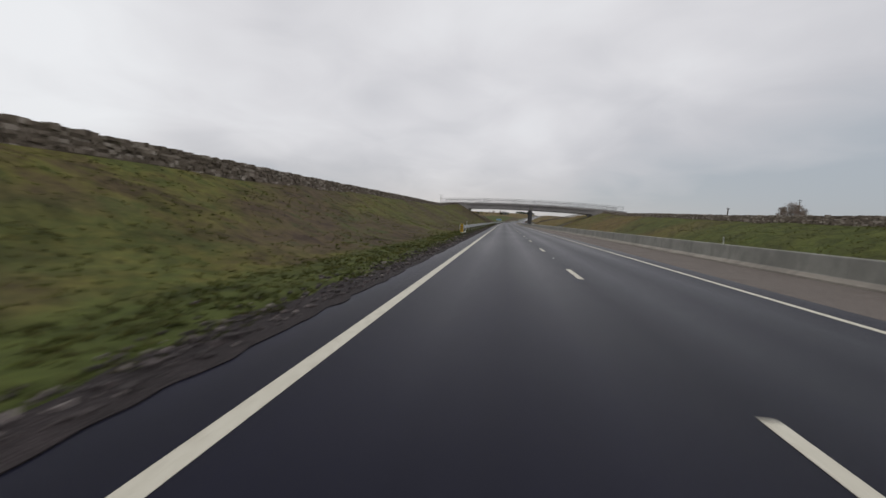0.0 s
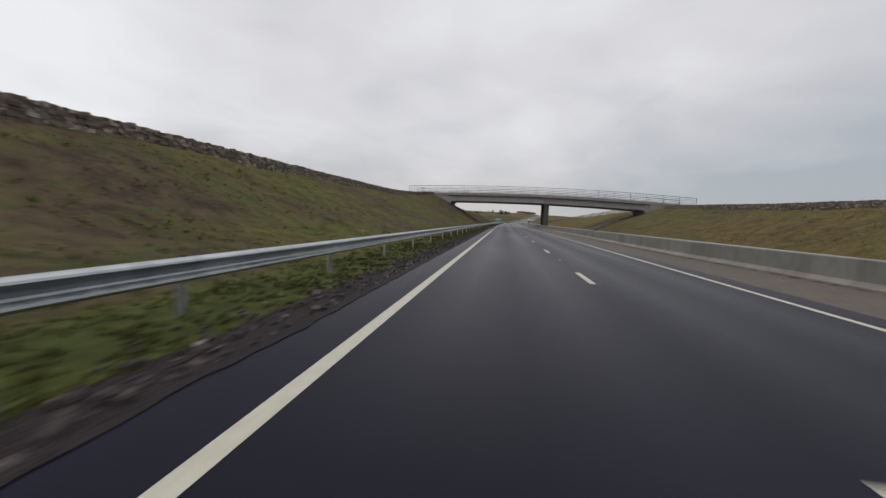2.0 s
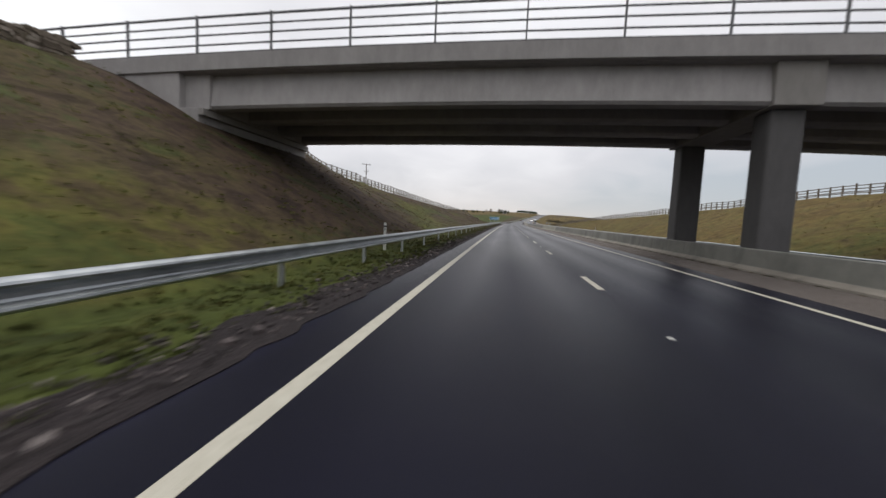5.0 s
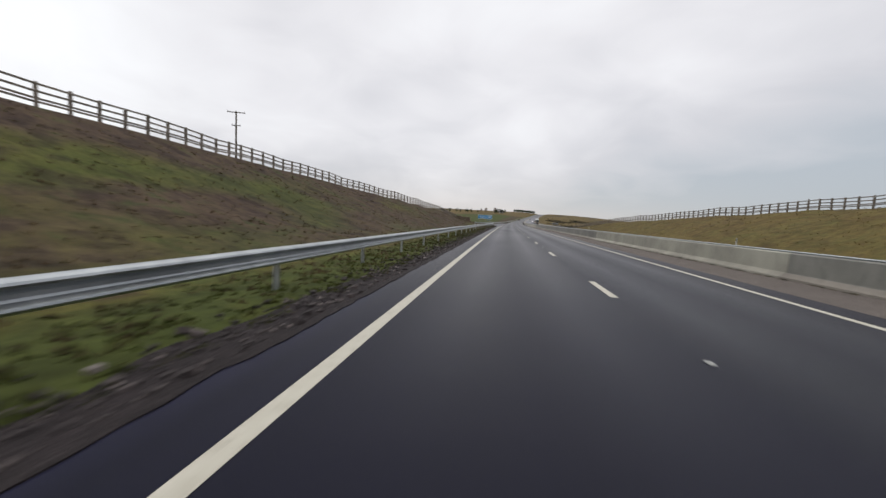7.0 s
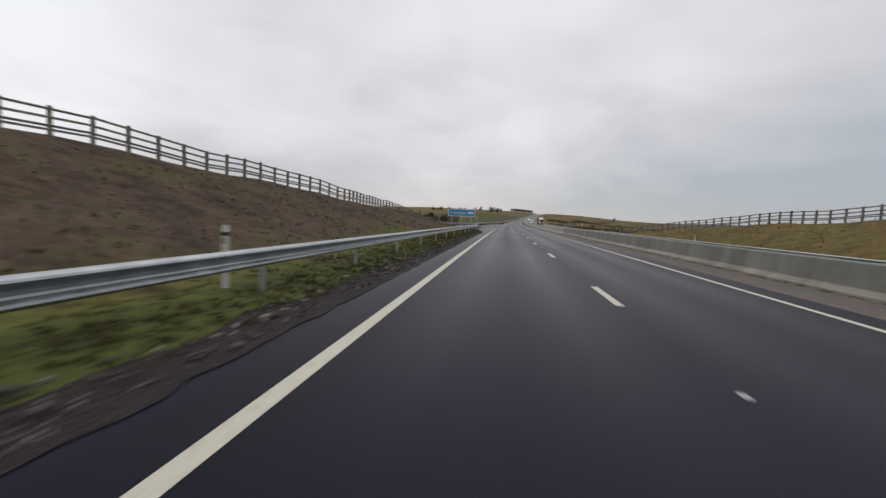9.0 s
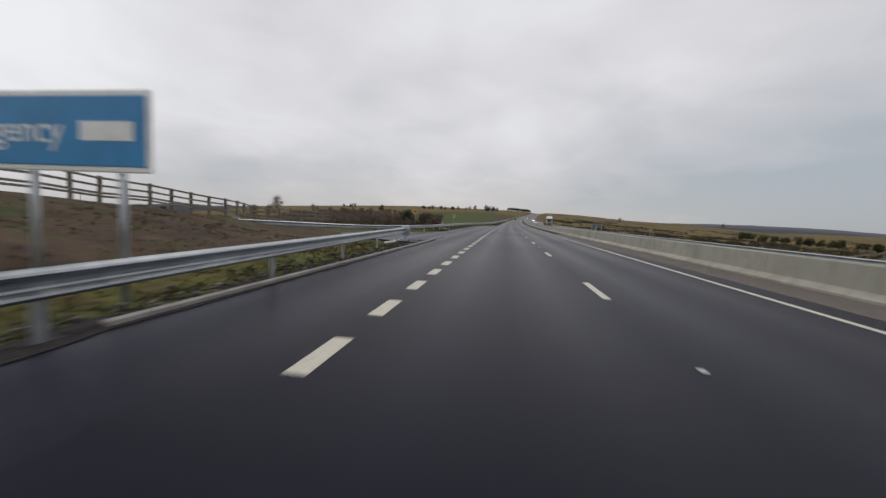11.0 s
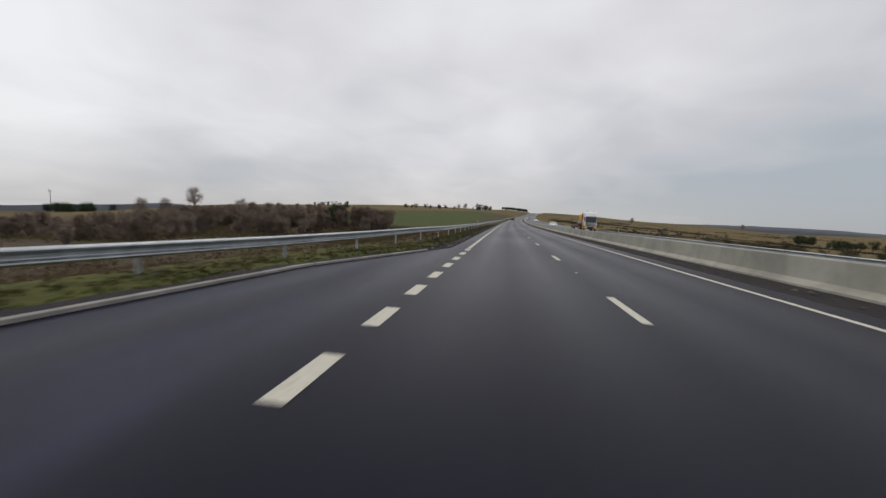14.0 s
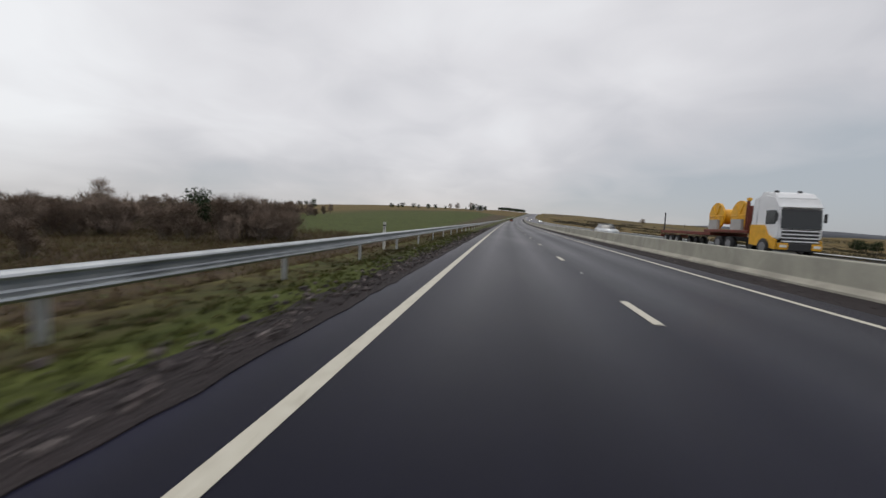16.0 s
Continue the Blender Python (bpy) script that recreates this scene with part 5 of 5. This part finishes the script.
def distant_hills(label, bearings, dist, mat):
    """A far ridge: a long rounded back with its own front and rear slopes."""
    verts, faces = [], []
    eye_s = P(430, 0)
    rows = ((0.0, -40), (0.05, 0.35), (0.12, 0.75), (0.2, 1.0), (0.3, 0.9), (0.45, -40))
    for i in range(90):
        b = bearings[0][0] + (bearings[-1][0] - bearings[0][0]) * i / 89
        el = float(np.interp(b, [q[0] for q in bearings], [q[1] for q in bearings]))
        el += 0.06 * noise.noise(Vector((b * 0.35, dist * 0.01, 0))) + 0.03 * noise.noise(Vector((b * 1.7, dist * 0.01, 0)))
        a = heading(430) + radians(b)
        for f, k in rows:
            d = dist * (1 + f)
            top = dist * 1.2 * math.tan(radians(el))
            z = -140.0 if k < 0 else top * k - 8 * (1 - k)
            verts.append(eye_s + Vector((math.sin(a) * d, math.cos(a) * d, z)))
    m = len(rows)
    for i in range(89):
        for j in range(m - 1):
            faces.append((i * m + j, i * m + j + 1, (i + 1) * m + j + 1, (i + 1) * m + j))
    tagged(obj("distant_hills", verts, faces, mat, smooth=True), label, "hills", kind="structure")


distant_hills("long dark blue-grey wooded ridge on the horizon", [(3, 0.2), (8, 0.5), (14, 0.55), (20, 0.72), (25, 0.88), (31, 0.88), (36, 0.82), (39, 0.6), (45, 0.3), (55, 0.0), (80, -0.2)], 2300, HILL)
distant_hills("low dark moorland hill on the horizon", [(-75, -1.6), (-58.7, -1.3), (-54.4, -0.4), (-49, 0.1), (-45.8, 0.42), (-43, 0.25), (-35, 0.65), (-24, 0.9), (-17, 1.05), (-12, 1.0), (-7, 0.6), (-3, 0.2)], 2500, HILL)


def farmhouse(s, x, turn, label, l=11.0, h=4.6):
    t = thing("farmhouse", label, "house", "", at(s, x, land(s, x), turn))
    bm = bmesh.new()
    prism(bm, [(-3.2, -1.0), (3.2, -1.0), (3.2, h), (0, h + 2.6), (-3.2, h)], -l / 2, l / 2)
    part("wall", bm, RENDER_WHITE, t)
    bm = bmesh.new()
    prism(bm, [(-3.6, h - 0.25), (0, h + 2.65), (3.6, h - 0.25), (3.6, h), (0, h + 2.9), (-3.6, h)], -l / 2 - 0.3, l / 2 + 0.3)
    roof = part("roof", bm, SLATE, t)
    for y in (-l / 2 + 0.7, l / 2 - 0.7):
        bm = bmesh.new()
        box(bm, (-0.45, y - 0.4, h + 2.0), (0.45, y + 0.4, h + 4.0), 0.05)
        part("chimney", bm, RENDER_WHITE, roof)
    for y in (-3.4, 0.0, 3.4):
        for z in (0.9, 3.0):
            for sx in (-3.23, 3.23):
                bm = bmesh.new()
                box(bm, (sx - 0.05, y - 0.5, z), (sx + 0.05, y + 0.5, z + 1.2), 0.02)
                part("window", bm, GLASS, t, "dark window pane")


farmhouse(955, -58, 1.4, "small white cottage among trees on the hill", 8.0, 3.0)


# ---- vehicles ----
def wheel(parent, x, y, r, w):
    bm = bmesh.new()
    rod(bm, (x - w / 2, y, r), (x + w / 2, y, r), r, seg=24)
    bmesh.ops.bevel(bm, geom=[e for e in bm.edges if len(e.link_faces) == 2 and e.calc_face_angle(0) > 1.0], offset=0.03, segments=2, affect="EDGES")
    holder = part("wheel", bm, BLACK, parent, "black rubber tyre", True)
    bm = bmesh.new()
    rod(bm, (x - w / 2 - 0.012, y, r), (x + w / 2 + 0.012, y, r), r * 0.58, seg=16)
    part("rim", bm, GREY_PAINT, holder, "grey steel rim")


def car(s, x, turn, paint, label, lights):
    t = thing("car", label, "car", "cars on the road", at(s, x, 0.06 if x > 5 else 0.0, turn))
    bm = bmesh.new()
    prism(bm, [(-2.1, 0.32), (2.05, 0.30), (2.14, 0.55), (2.02, 0.74), (1.2, 0.92), (-1.9, 0.98), (-2.14, 0.86), (-2.16, 0.45)], -0.88, 0.88, "x")
    bmesh.ops.bevel(bm, geom=list(bm.edges), offset=0.07, segments=2, affect="EDGES")
    part("body", bm, paint, t, smooth=True)
    bm = bmesh.new()
    lo = [(-0.8, -1.95, 0.95), (0.8, -1.95, 0.95), (0.8, 1.15, 0.9), (-0.8, 1.15, 0.9)]
    hi = [(-0.6, -1.55, 1.40), (0.6, -1.55, 1.40), (0.6, 0.3, 1.42), (-0.6, 0.3, 1.42)]
    a, b = [bm.verts.new(p) for p in lo], [bm.verts.new(p) for p in hi]
    for i in range(4):
        bm.faces.new((a[i], a[(i + 1) % 4], b[(i + 1) % 4], b[i]))
    bm.faces.new(a[::-1])
    bm.faces.new(b)
    part("cabin_glass", bm, GLASS, t, "dark glass")
    bm = bmesh.new()
    box(bm, (-0.62, -1.6, 1.385), (0.62, 0.35, 1.46), 0.03)
    part("roof", bm, paint, t, smooth=True)
    for wx in (-0.78, 0.78):
        for wy in (-1.3, 1.32):
            wheel(t, wx, wy, 0.32, 0.2)
        bm = bmesh.new()
        box(bm, (wx * 0.8 - 0.17, 2.02, 0.60), (wx * 0.8 + 0.17, 2.13, 0.72), 0.03)
        part("headlight", bm, HEADLAMP if lights else WHITE, t, "lit headlight" if lights else "")
        bm = bmesh.new()
        box(bm, (wx * 0.85 - 0.15, -2.19, 0.70), (wx * 0.85 + 0.15, -2.1, 0.88), 0.02)
        part("tail_light", bm, CAR_RED, t, "red tail light")
    bm = bmesh.new()
    box(bm, (-0.26, -2.2, 0.5), (0.26, -2.165, 0.61), 0.004)
    part("number_plate", bm, YELLOW, t, "plain yellow plate")


car(640, -1.85, 0.0, CAR_RED, "dark red car on the road ahead", False)
car(484, 9.6, math.pi, CAR_SILVER, "pale silver car on the opposite carriageway", False)
car(640, 12.9, math.pi, CAR_SILVER, "distant pale car with lit headlights", True)
car(700, 9.3, math.pi, GREY_PAINT, "distant grey car with lit headlights", True)


def lorry(s, x):
    t = thing("lorry", "white and yellow lorry with a red low-loader carrying yellow reels", "lorry", m=at(s, x, 0.06, math.pi))
    # cab: front at y = 0, the lorry lies behind it
    bm = bmesh.new()
    prism(bm, [(-2.0, 1.0), (-0.05, 1.0), (0.0, 1.5), (-0.1, 2.7), (-0.25, 2.95), (-0.5, 3.45), (-1.4, 3.62), (-2.0, 3.55)], -1.1, 1.1, "x")
    bmesh.ops.bevel(bm, geom=list(bm.edges), offset=0.07, segments=2, affect="EDGES")
    cab = part("cab", bm, CAB_WHITE, t, "white cab", False)
    bm = bmesh.new()
    prism(bm, [(-0.03, 1.62), (0.035, 1.62), (-0.085, 2.72), (-0.16, 2.72)], -1.0, 1.0, "x")
    part("windscreen", bm, GLASS, cab, "dark windscreen")
    for sx in (-1.112, 1.112):
        bm = bmesh.new()
        box(bm, (sx - 0.012, -1.15, 1.85), (sx + 0.012, -0.3, 2.65), 0.008)
        part("side_window", bm, GLASS, cab, "dark side window")
        bm = bmesh.new()
        box(bm, (sx * 1.1 - 0.06, -0.16, 2.0), (sx * 1.1 + 0.06, -0.04, 2.5), 0.03)
        part("mirror", bm, DARK_PLASTIC, cab, "black door mirror")
        bm = bmesh.new()
        prism(bm, [(-2.5, 0.6), (-0.08, 0.42), (-0.08, 0.95), (-0.8, 1.25), (-1.15, 1.8), (-2.5, 1.8)], sx - 0.035, sx + 0.035, "x")
        part("side_panel", bm, ORANGE_YELLOW, cab, "yellow lower side panel")
    bm = bmesh.new()
    box(bm, (-0.92, -0.1, 0.8), (0.92, 0.045, 1.6), 0.03)
    part("grille", bm, DARK_PLASTIC, cab, "black grille opening")
    for k in range(4):
        bm = bmesh.new()
        box(bm, (-0.94, 0.0, 0.86 + 0.2 * k), (0.94, 0.085, 0.93 + 0.2 * k), 0.02)
        part("grille_slat", bm, CAB_WHITE, cab, "white grille slat")
    # stepped roof fairing over the windscreen
    bm = bmesh.new()
    prism(bm, [(-1.9, 3.45), (-0.5, 3.2), (-0.38, 3.32), (-0.7, 3.62), (-1.5, 3.78), (-1.9, 3.74)], -1.02, 1.02, "x")
    bmesh.ops.bevel(bm, geom=list(bm.edges), offset=0.05, segments=2, affect="EDGES")
    part("roof_fairing", bm, CAB_WHITE, cab, "white roof fairing")
    for sx in (-1.08, 1.08):
        bm = bmesh.new()
        prism(bm, [(-2.5, 1.1), (-2.01, 1.1), (-2.01, 3.45), (-2.35, 3.35)], sx - 0.025, sx + 0.025, "x")
        part("side_fairing", bm, CAB_WHITE, cab, "white side fairing")
    bm = bmesh.new()
    box(bm, (-1.1, -0.5, 0.35), (1.1, 0.06, 0.82), 0.06)
    part("bumper", bm, DARK_PLASTIC, cab, "dark grey bumper")
    for sx in (-0.84, 0.84):
        bm = bmesh.new()
        box(bm, (sx - 0.26, -0.42, 0.42), (sx + 0.26, 0.085, 0.8), 0.04)
        part("bumper_corner", bm, ORANGE_YELLOW, cab, "yellow bumper corner")
        bm = bmesh.new()
        box(bm, (sx - 0.18, 0.08, 0.55), (sx + 0.18, 0.10, 0.70), 0.01)
        part("headlight", bm, WHITE, cab)
    for sx in (-0.6, 0.6):
        bm = bmesh.new()
        rod(bm, (sx, -1.3, 3.7), (sx, -1.3, 3.84), 0.13, 0.1, 12)
        part("beacon", bm, DARK_PLASTIC, cab, "dark unlit beacon")
    bm = bmesh.new()
    box(bm, (-0.98, -0.5, 2.78), (0.98, 0.1, 2.86), 0.03)
    part("sun_visor", bm, CAB_WHITE, cab, "white sun visor")
    bm = bmesh.new()
    box(bm, (-0.5, -7.0, 0.7), (0.5, -0.6, 1.0), 0.03)
    part("chassis", bm, DARK_PLASTIC, t, "dark steel chassis")
    for wy in (-1.1, -4.6, -5.9):
        for sx in (-1.05, 1.05):
            wheel(t, sx, wy, 0.5, 0.32)
    # trailer
    bm = bmesh.new()
    box(bm, (-1.25, -7.9, 1.25), (1.25, -2.55, 1.45), 0.03)
    part("gooseneck", bm, RED_BROWN, t, "red steel gooseneck")
    bm = bmesh.new()
    box(bm, (-1.25, -16.0, 1.0), (1.25, -6.9, 1.24), 0.03)
    part("deck", bm, RED_BROWN, t, "red steel trailer deck")
    bm = bmesh.new()
    box(bm, (-1.2, -2.8, 1.3), (1.2, -2.68, 3.0), 0.03)
    board = part("headboard", bm, RED_BROWN, t, "red steel headboard")
    for sx in (-1.16, 1.16):
        bm = bmesh.new()
        box(bm, (sx - 0.1, -2.87, 1.3), (sx + 0.1, -2.81, 3.3), 0.02)
        part("stanchion", bm, RED_BROWN, board, "red steel stanchion")
        bm = bmesh.new()
        box(bm, (sx - 0.11, -2.88, 3.301), (sx + 0.11, -2.7, 3.5), 0.02)
        part("cap", bm, ORANGE_YELLOW, board, "orange cap")
    for wy in (-12.6, -13.8, -15.0):
        for sx in (-1.05, 1.05):
            wheel(t, sx, wy, 0.42, 0.3)
    bm = bmesh.new()
    box(bm, (-1.22, -16.15, 0.6), (1.22, -16.02, 0.86), 0.02)
    part("rear_bar", bm, RED_BROWN, t)
    for sx in (1.15,):
        bm = bmesh.new()
        box(bm, (sx - 0.05, -15.6, 1.2), (sx + 0.05, -15.5, 2.9), 0.01)
        part("stake", bm, DARK_PLASTIC, t, "dark upright stake")
    # load
    for k, y in enumerate((-4.15, -7.0)):
        g = thing("reel", "large yellow steel cable reel chained on a trailer", "reel", "yellow reels", at(s, x, 0.06, math.pi) @ Matrix.Translation((0, y, 1.46)))
        for sx in (-0.85, 0.85):
            bm = bmesh.new()
            rod(bm, (sx - 0.06, 0, 0.95), (sx + 0.06, 0, 0.95), 0.99, seg=28)
            fl = part("flange", bm, ORANGE_YELLOW, g)
            for a in range(6):
                an = a * math.pi / 3
                bm = bmesh.new()
                rod(bm, (sx * 1.09, math.cos(an) * 0.15, 0.95 + math.sin(an) * 0.15), (sx * 1.09, math.cos(an) * 0.87, 0.95 + math.sin(an) * 0.87), 0.045, seg=6)
                part("spoke", bm, ORANGE_YELLOW, fl)
        bm = bmesh.new()
        rod(bm, (-0.78, 0, 0.95), (0.78, 0, 0.95), 0.55, seg=20)
        part("drum", bm, ORANGE_YELLOW, g, "yellow drum", True)
        for sx in (-1.02, 1.02):
            bm = bmesh.new()
            prism(bm, [(-0.62, 0.0), (0.62, 0.0), (0.55, 0.7), (-0.55, 0.7)], sx - 0.08, sx + 0.08, "x")
            part("cradle", bm, RENDER_WHITE, g, "pale grey cradle plate")


lorry(460.5, 14.1)


# ---- loose stones and grass ----
def loose_stones(name, s0, s1, xf, n, lo, hi, seed, mat, label):
    rg = random.Random(seed)
    verts, faces = [], []
    for k in range(n):
        s = rg.uniform(s0, s1)
        x = xf(s, rg)
        r = rg.uniform(lo, hi) * (1.0 if rg.random() < 0.9 else 1.8)
        m = at(s, x, 0.012 + r * 0.2) @ Matrix.Rotation(rg.uniform(0, 6.28), 4, "Z") @ Matrix.Rotation(rg.uniform(-0.5, 0.5), 4, "X") @ Matrix.Diagonal((r * rg.uniform(0.8, 1.4), r * rg.uniform(0.8, 1.6), r * rg.uniform(0.5, 0.9), 1))
        b = len(verts)
        verts += [m @ Vector(p) for p in stone_shape(rg)]
        faces += [tuple(i + b for i in fc) for fc in BOX_FACES]
    tagged(obj(name, verts, faces, mat), label, "stones", kind="stuff")


loose_stones("loose_stones", -12, 322, lambda s, r: lerp(s, ROAD_LEFT) - 0.05 - abs(r.gauss(0.35, 0.35)), 14000, 0.018, 0.06, 31, VERGE_STONE, "loose dark stones along the asphalt edge")
loose_stones("loose_stones", 398, 500, lambda s, r: lerp(s, ROAD_LEFT) - 0.05 - abs(r.gauss(0.35, 0.35)), 4500, 0.018, 0.06, 32, VERGE_STONE, "loose dark stones along the asphalt edge")


def blades(name, label, n, s0, s1, xf, h0, h1, mat, seed, fan=6):
    """Tufts of bent blades, each blade a sliver of its own."""
    rs = np.random.RandomState(seed)
    verts, faces = [], []
    for k in range(n):
        s = rs.uniform(s0, s1)
        x = xf(s, rs)
        p = land_at(s, x)
        clump = 0.6 + 0.8 * max(0.0, noise.noise(Vector((s * 0.5, x * 0.5, seed))) + 0.35)
        for j in range(fan):
            a, t = rs.uniform(0, 6.283), rs.uniform(0, 6.283)
            h = rs.uniform(h0, h1) * clump
            lean = rs.uniform(0.7, 1.9) * h
            o = p + Vector((math.cos(t), math.sin(t), 0)) * rs.uniform(0, 0.12)
            w = Vector((-math.sin(a), math.cos(a), 0)) * rs.uniform(0.012, 0.03)
            b = len(verts)
            verts.extend((o - w, o + w, o + Vector((math.cos(a) * lean, math.sin(a) * lean, h))))
            faces.append((b, b + 1, b + 2))
    tagged(obj(name, verts, faces, mat), label, "grass", kind="stuff")


def on_left(s, r):
    e = left_edge(s)[0]
    return -(lerp(s, LEFT_TOE) - 1.3 + (e + 1.0 - lerp(s, LEFT_TOE)) * r.uniform(0, 1) ** 1.2)


blades("verge_grass", "rough green and straw-coloured grass on the bank", 12000, -8, 158, on_left, 0.03, 0.09, BLADES, 41)
blades("verge_grass", "short green grass beneath the guard rail", 12000, 0, 322, lambda s, r: lerp(s, ROAD_LEFT) - 0.42 - 2.5 * r.uniform(0, 1) ** 1.2, 0.03, 0.08, BLADES_GREEN, 42)
blades("heath_growth", "brown dead stems and grass on the bank", 10000, 156, 318, on_left, 0.04, 0.11, BLADES_BROWN, 43)
blades("verge_grass", "short green grass beneath the guard rail", 5000, 340, 480, lambda s, r: lerp(s, ROAD_LEFT) - 0.5 - 1.7 * r.uniform(0, 1) ** 1.2, 0.03, 0.09, BLADES_GREEN, 44)
blades("heath_growth", "tan and brown dead grass beneath the guard rail", 4000, 340, 480, lambda s, r: lerp(s, ROAD_LEFT) - 1.6 - 2.4 * r.uniform(0, 1), 0.03, 0.10, BLADES_BROWN, 50)
blades("heath_growth", "brown dead stems and grass on low ground", 9000, 335, 520, lambda s, r: -lerp(s, LEFT_TOE) - 0.5 - 30 * r.uniform(0, 1) ** 1.5, 0.15, 0.5, BLADES_BROWN, 45)
blades("verge_grass", "rough green grass on the far bank", 2500, 5, 62, lambda s, r: 17.6 + (right_edge(s)[0] - 17.1) * r.uniform(0, 1), 0.04, 0.11, BLADES, 46, 5)
blades("verge_grass", "tan and green rough grass on the far bank", 3500, 62, 158, lambda s, r: 17.6 + (right_edge(s)[0] - 17.1) * r.uniform(0, 1), 0.04, 0.11, BLADES_STRAW, 49, 5)
blades("straw_grass", "straw-coloured rough grass on the far bank", 4500, 158, 350, lambda s, r: 17.6 + (right_edge(s)[0] - 16.0) * r.uniform(0, 1), 0.04, 0.12, BLADES_STRAW, 47, 5)
loose_stones("loose_stones", -5, 350, lambda s, r: lerp(s, BARRIER_X) - abs(r.gauss(0.0, 0.35)) - 0.02, 3500, 0.008, 0.02, 33, GRAVEL_PINK, "loose pinkish stones along the barrier foot")
loose_stones("loose_stones", 350, 520, lambda s, r: lerp(s, BARRIER_X) - abs(r.gauss(0.0, 0.3)) - 0.02, 5000, 0.012, 0.04, 34, VERGE_STONE, "loose dark stones along the barrier foot")
blades("undergrowth", "tangled brown undergrowth between leafless shrubs", 11000, 440, 522, lambda s, r: -26 - 90 * r.uniform(0, 1) ** 1.2, 0.4, 1.2, BLADES_BROWN, 48, 7)


def foot_moss(label, s0, s1, gap, seed):
    """Broken dark clumps of moss and dirt where the gravel meets the barrier foot."""
    rg = random.Random(seed)
    verts, faces = [], []
    s = s0
    while s < s1:
        for j in range(rg.randint(3, 6)):
            r = rg.uniform(0.05, 0.13)
            q = s + rg.uniform(-0.18, 0.18)
            m = at(q, lerp(q, BARRIER_X) - 0.03 + rg.uniform(-0.03, 0.03), 0.05) @ Matrix.Rotation(rg.uniform(0, 6.28), 4, "Z") @ Matrix.Diagonal((r * 0.7, r * 1.4, r * 0.5, 1))
            b = len(verts)
            verts += [m @ Vector(p) for p in stone_shape(rg)]
            faces += [tuple(i + b for i in fc) for fc in BOX_FACES]
        s += gap * rg.uniform(0.6, 1.5)
    tagged(obj("moss", verts, faces, GORSE), label, "moss", kind="stuff")


foot_moss("dark moss and dirt in broken clumps along the barrier foot", 60, 300, 0.75, 71)
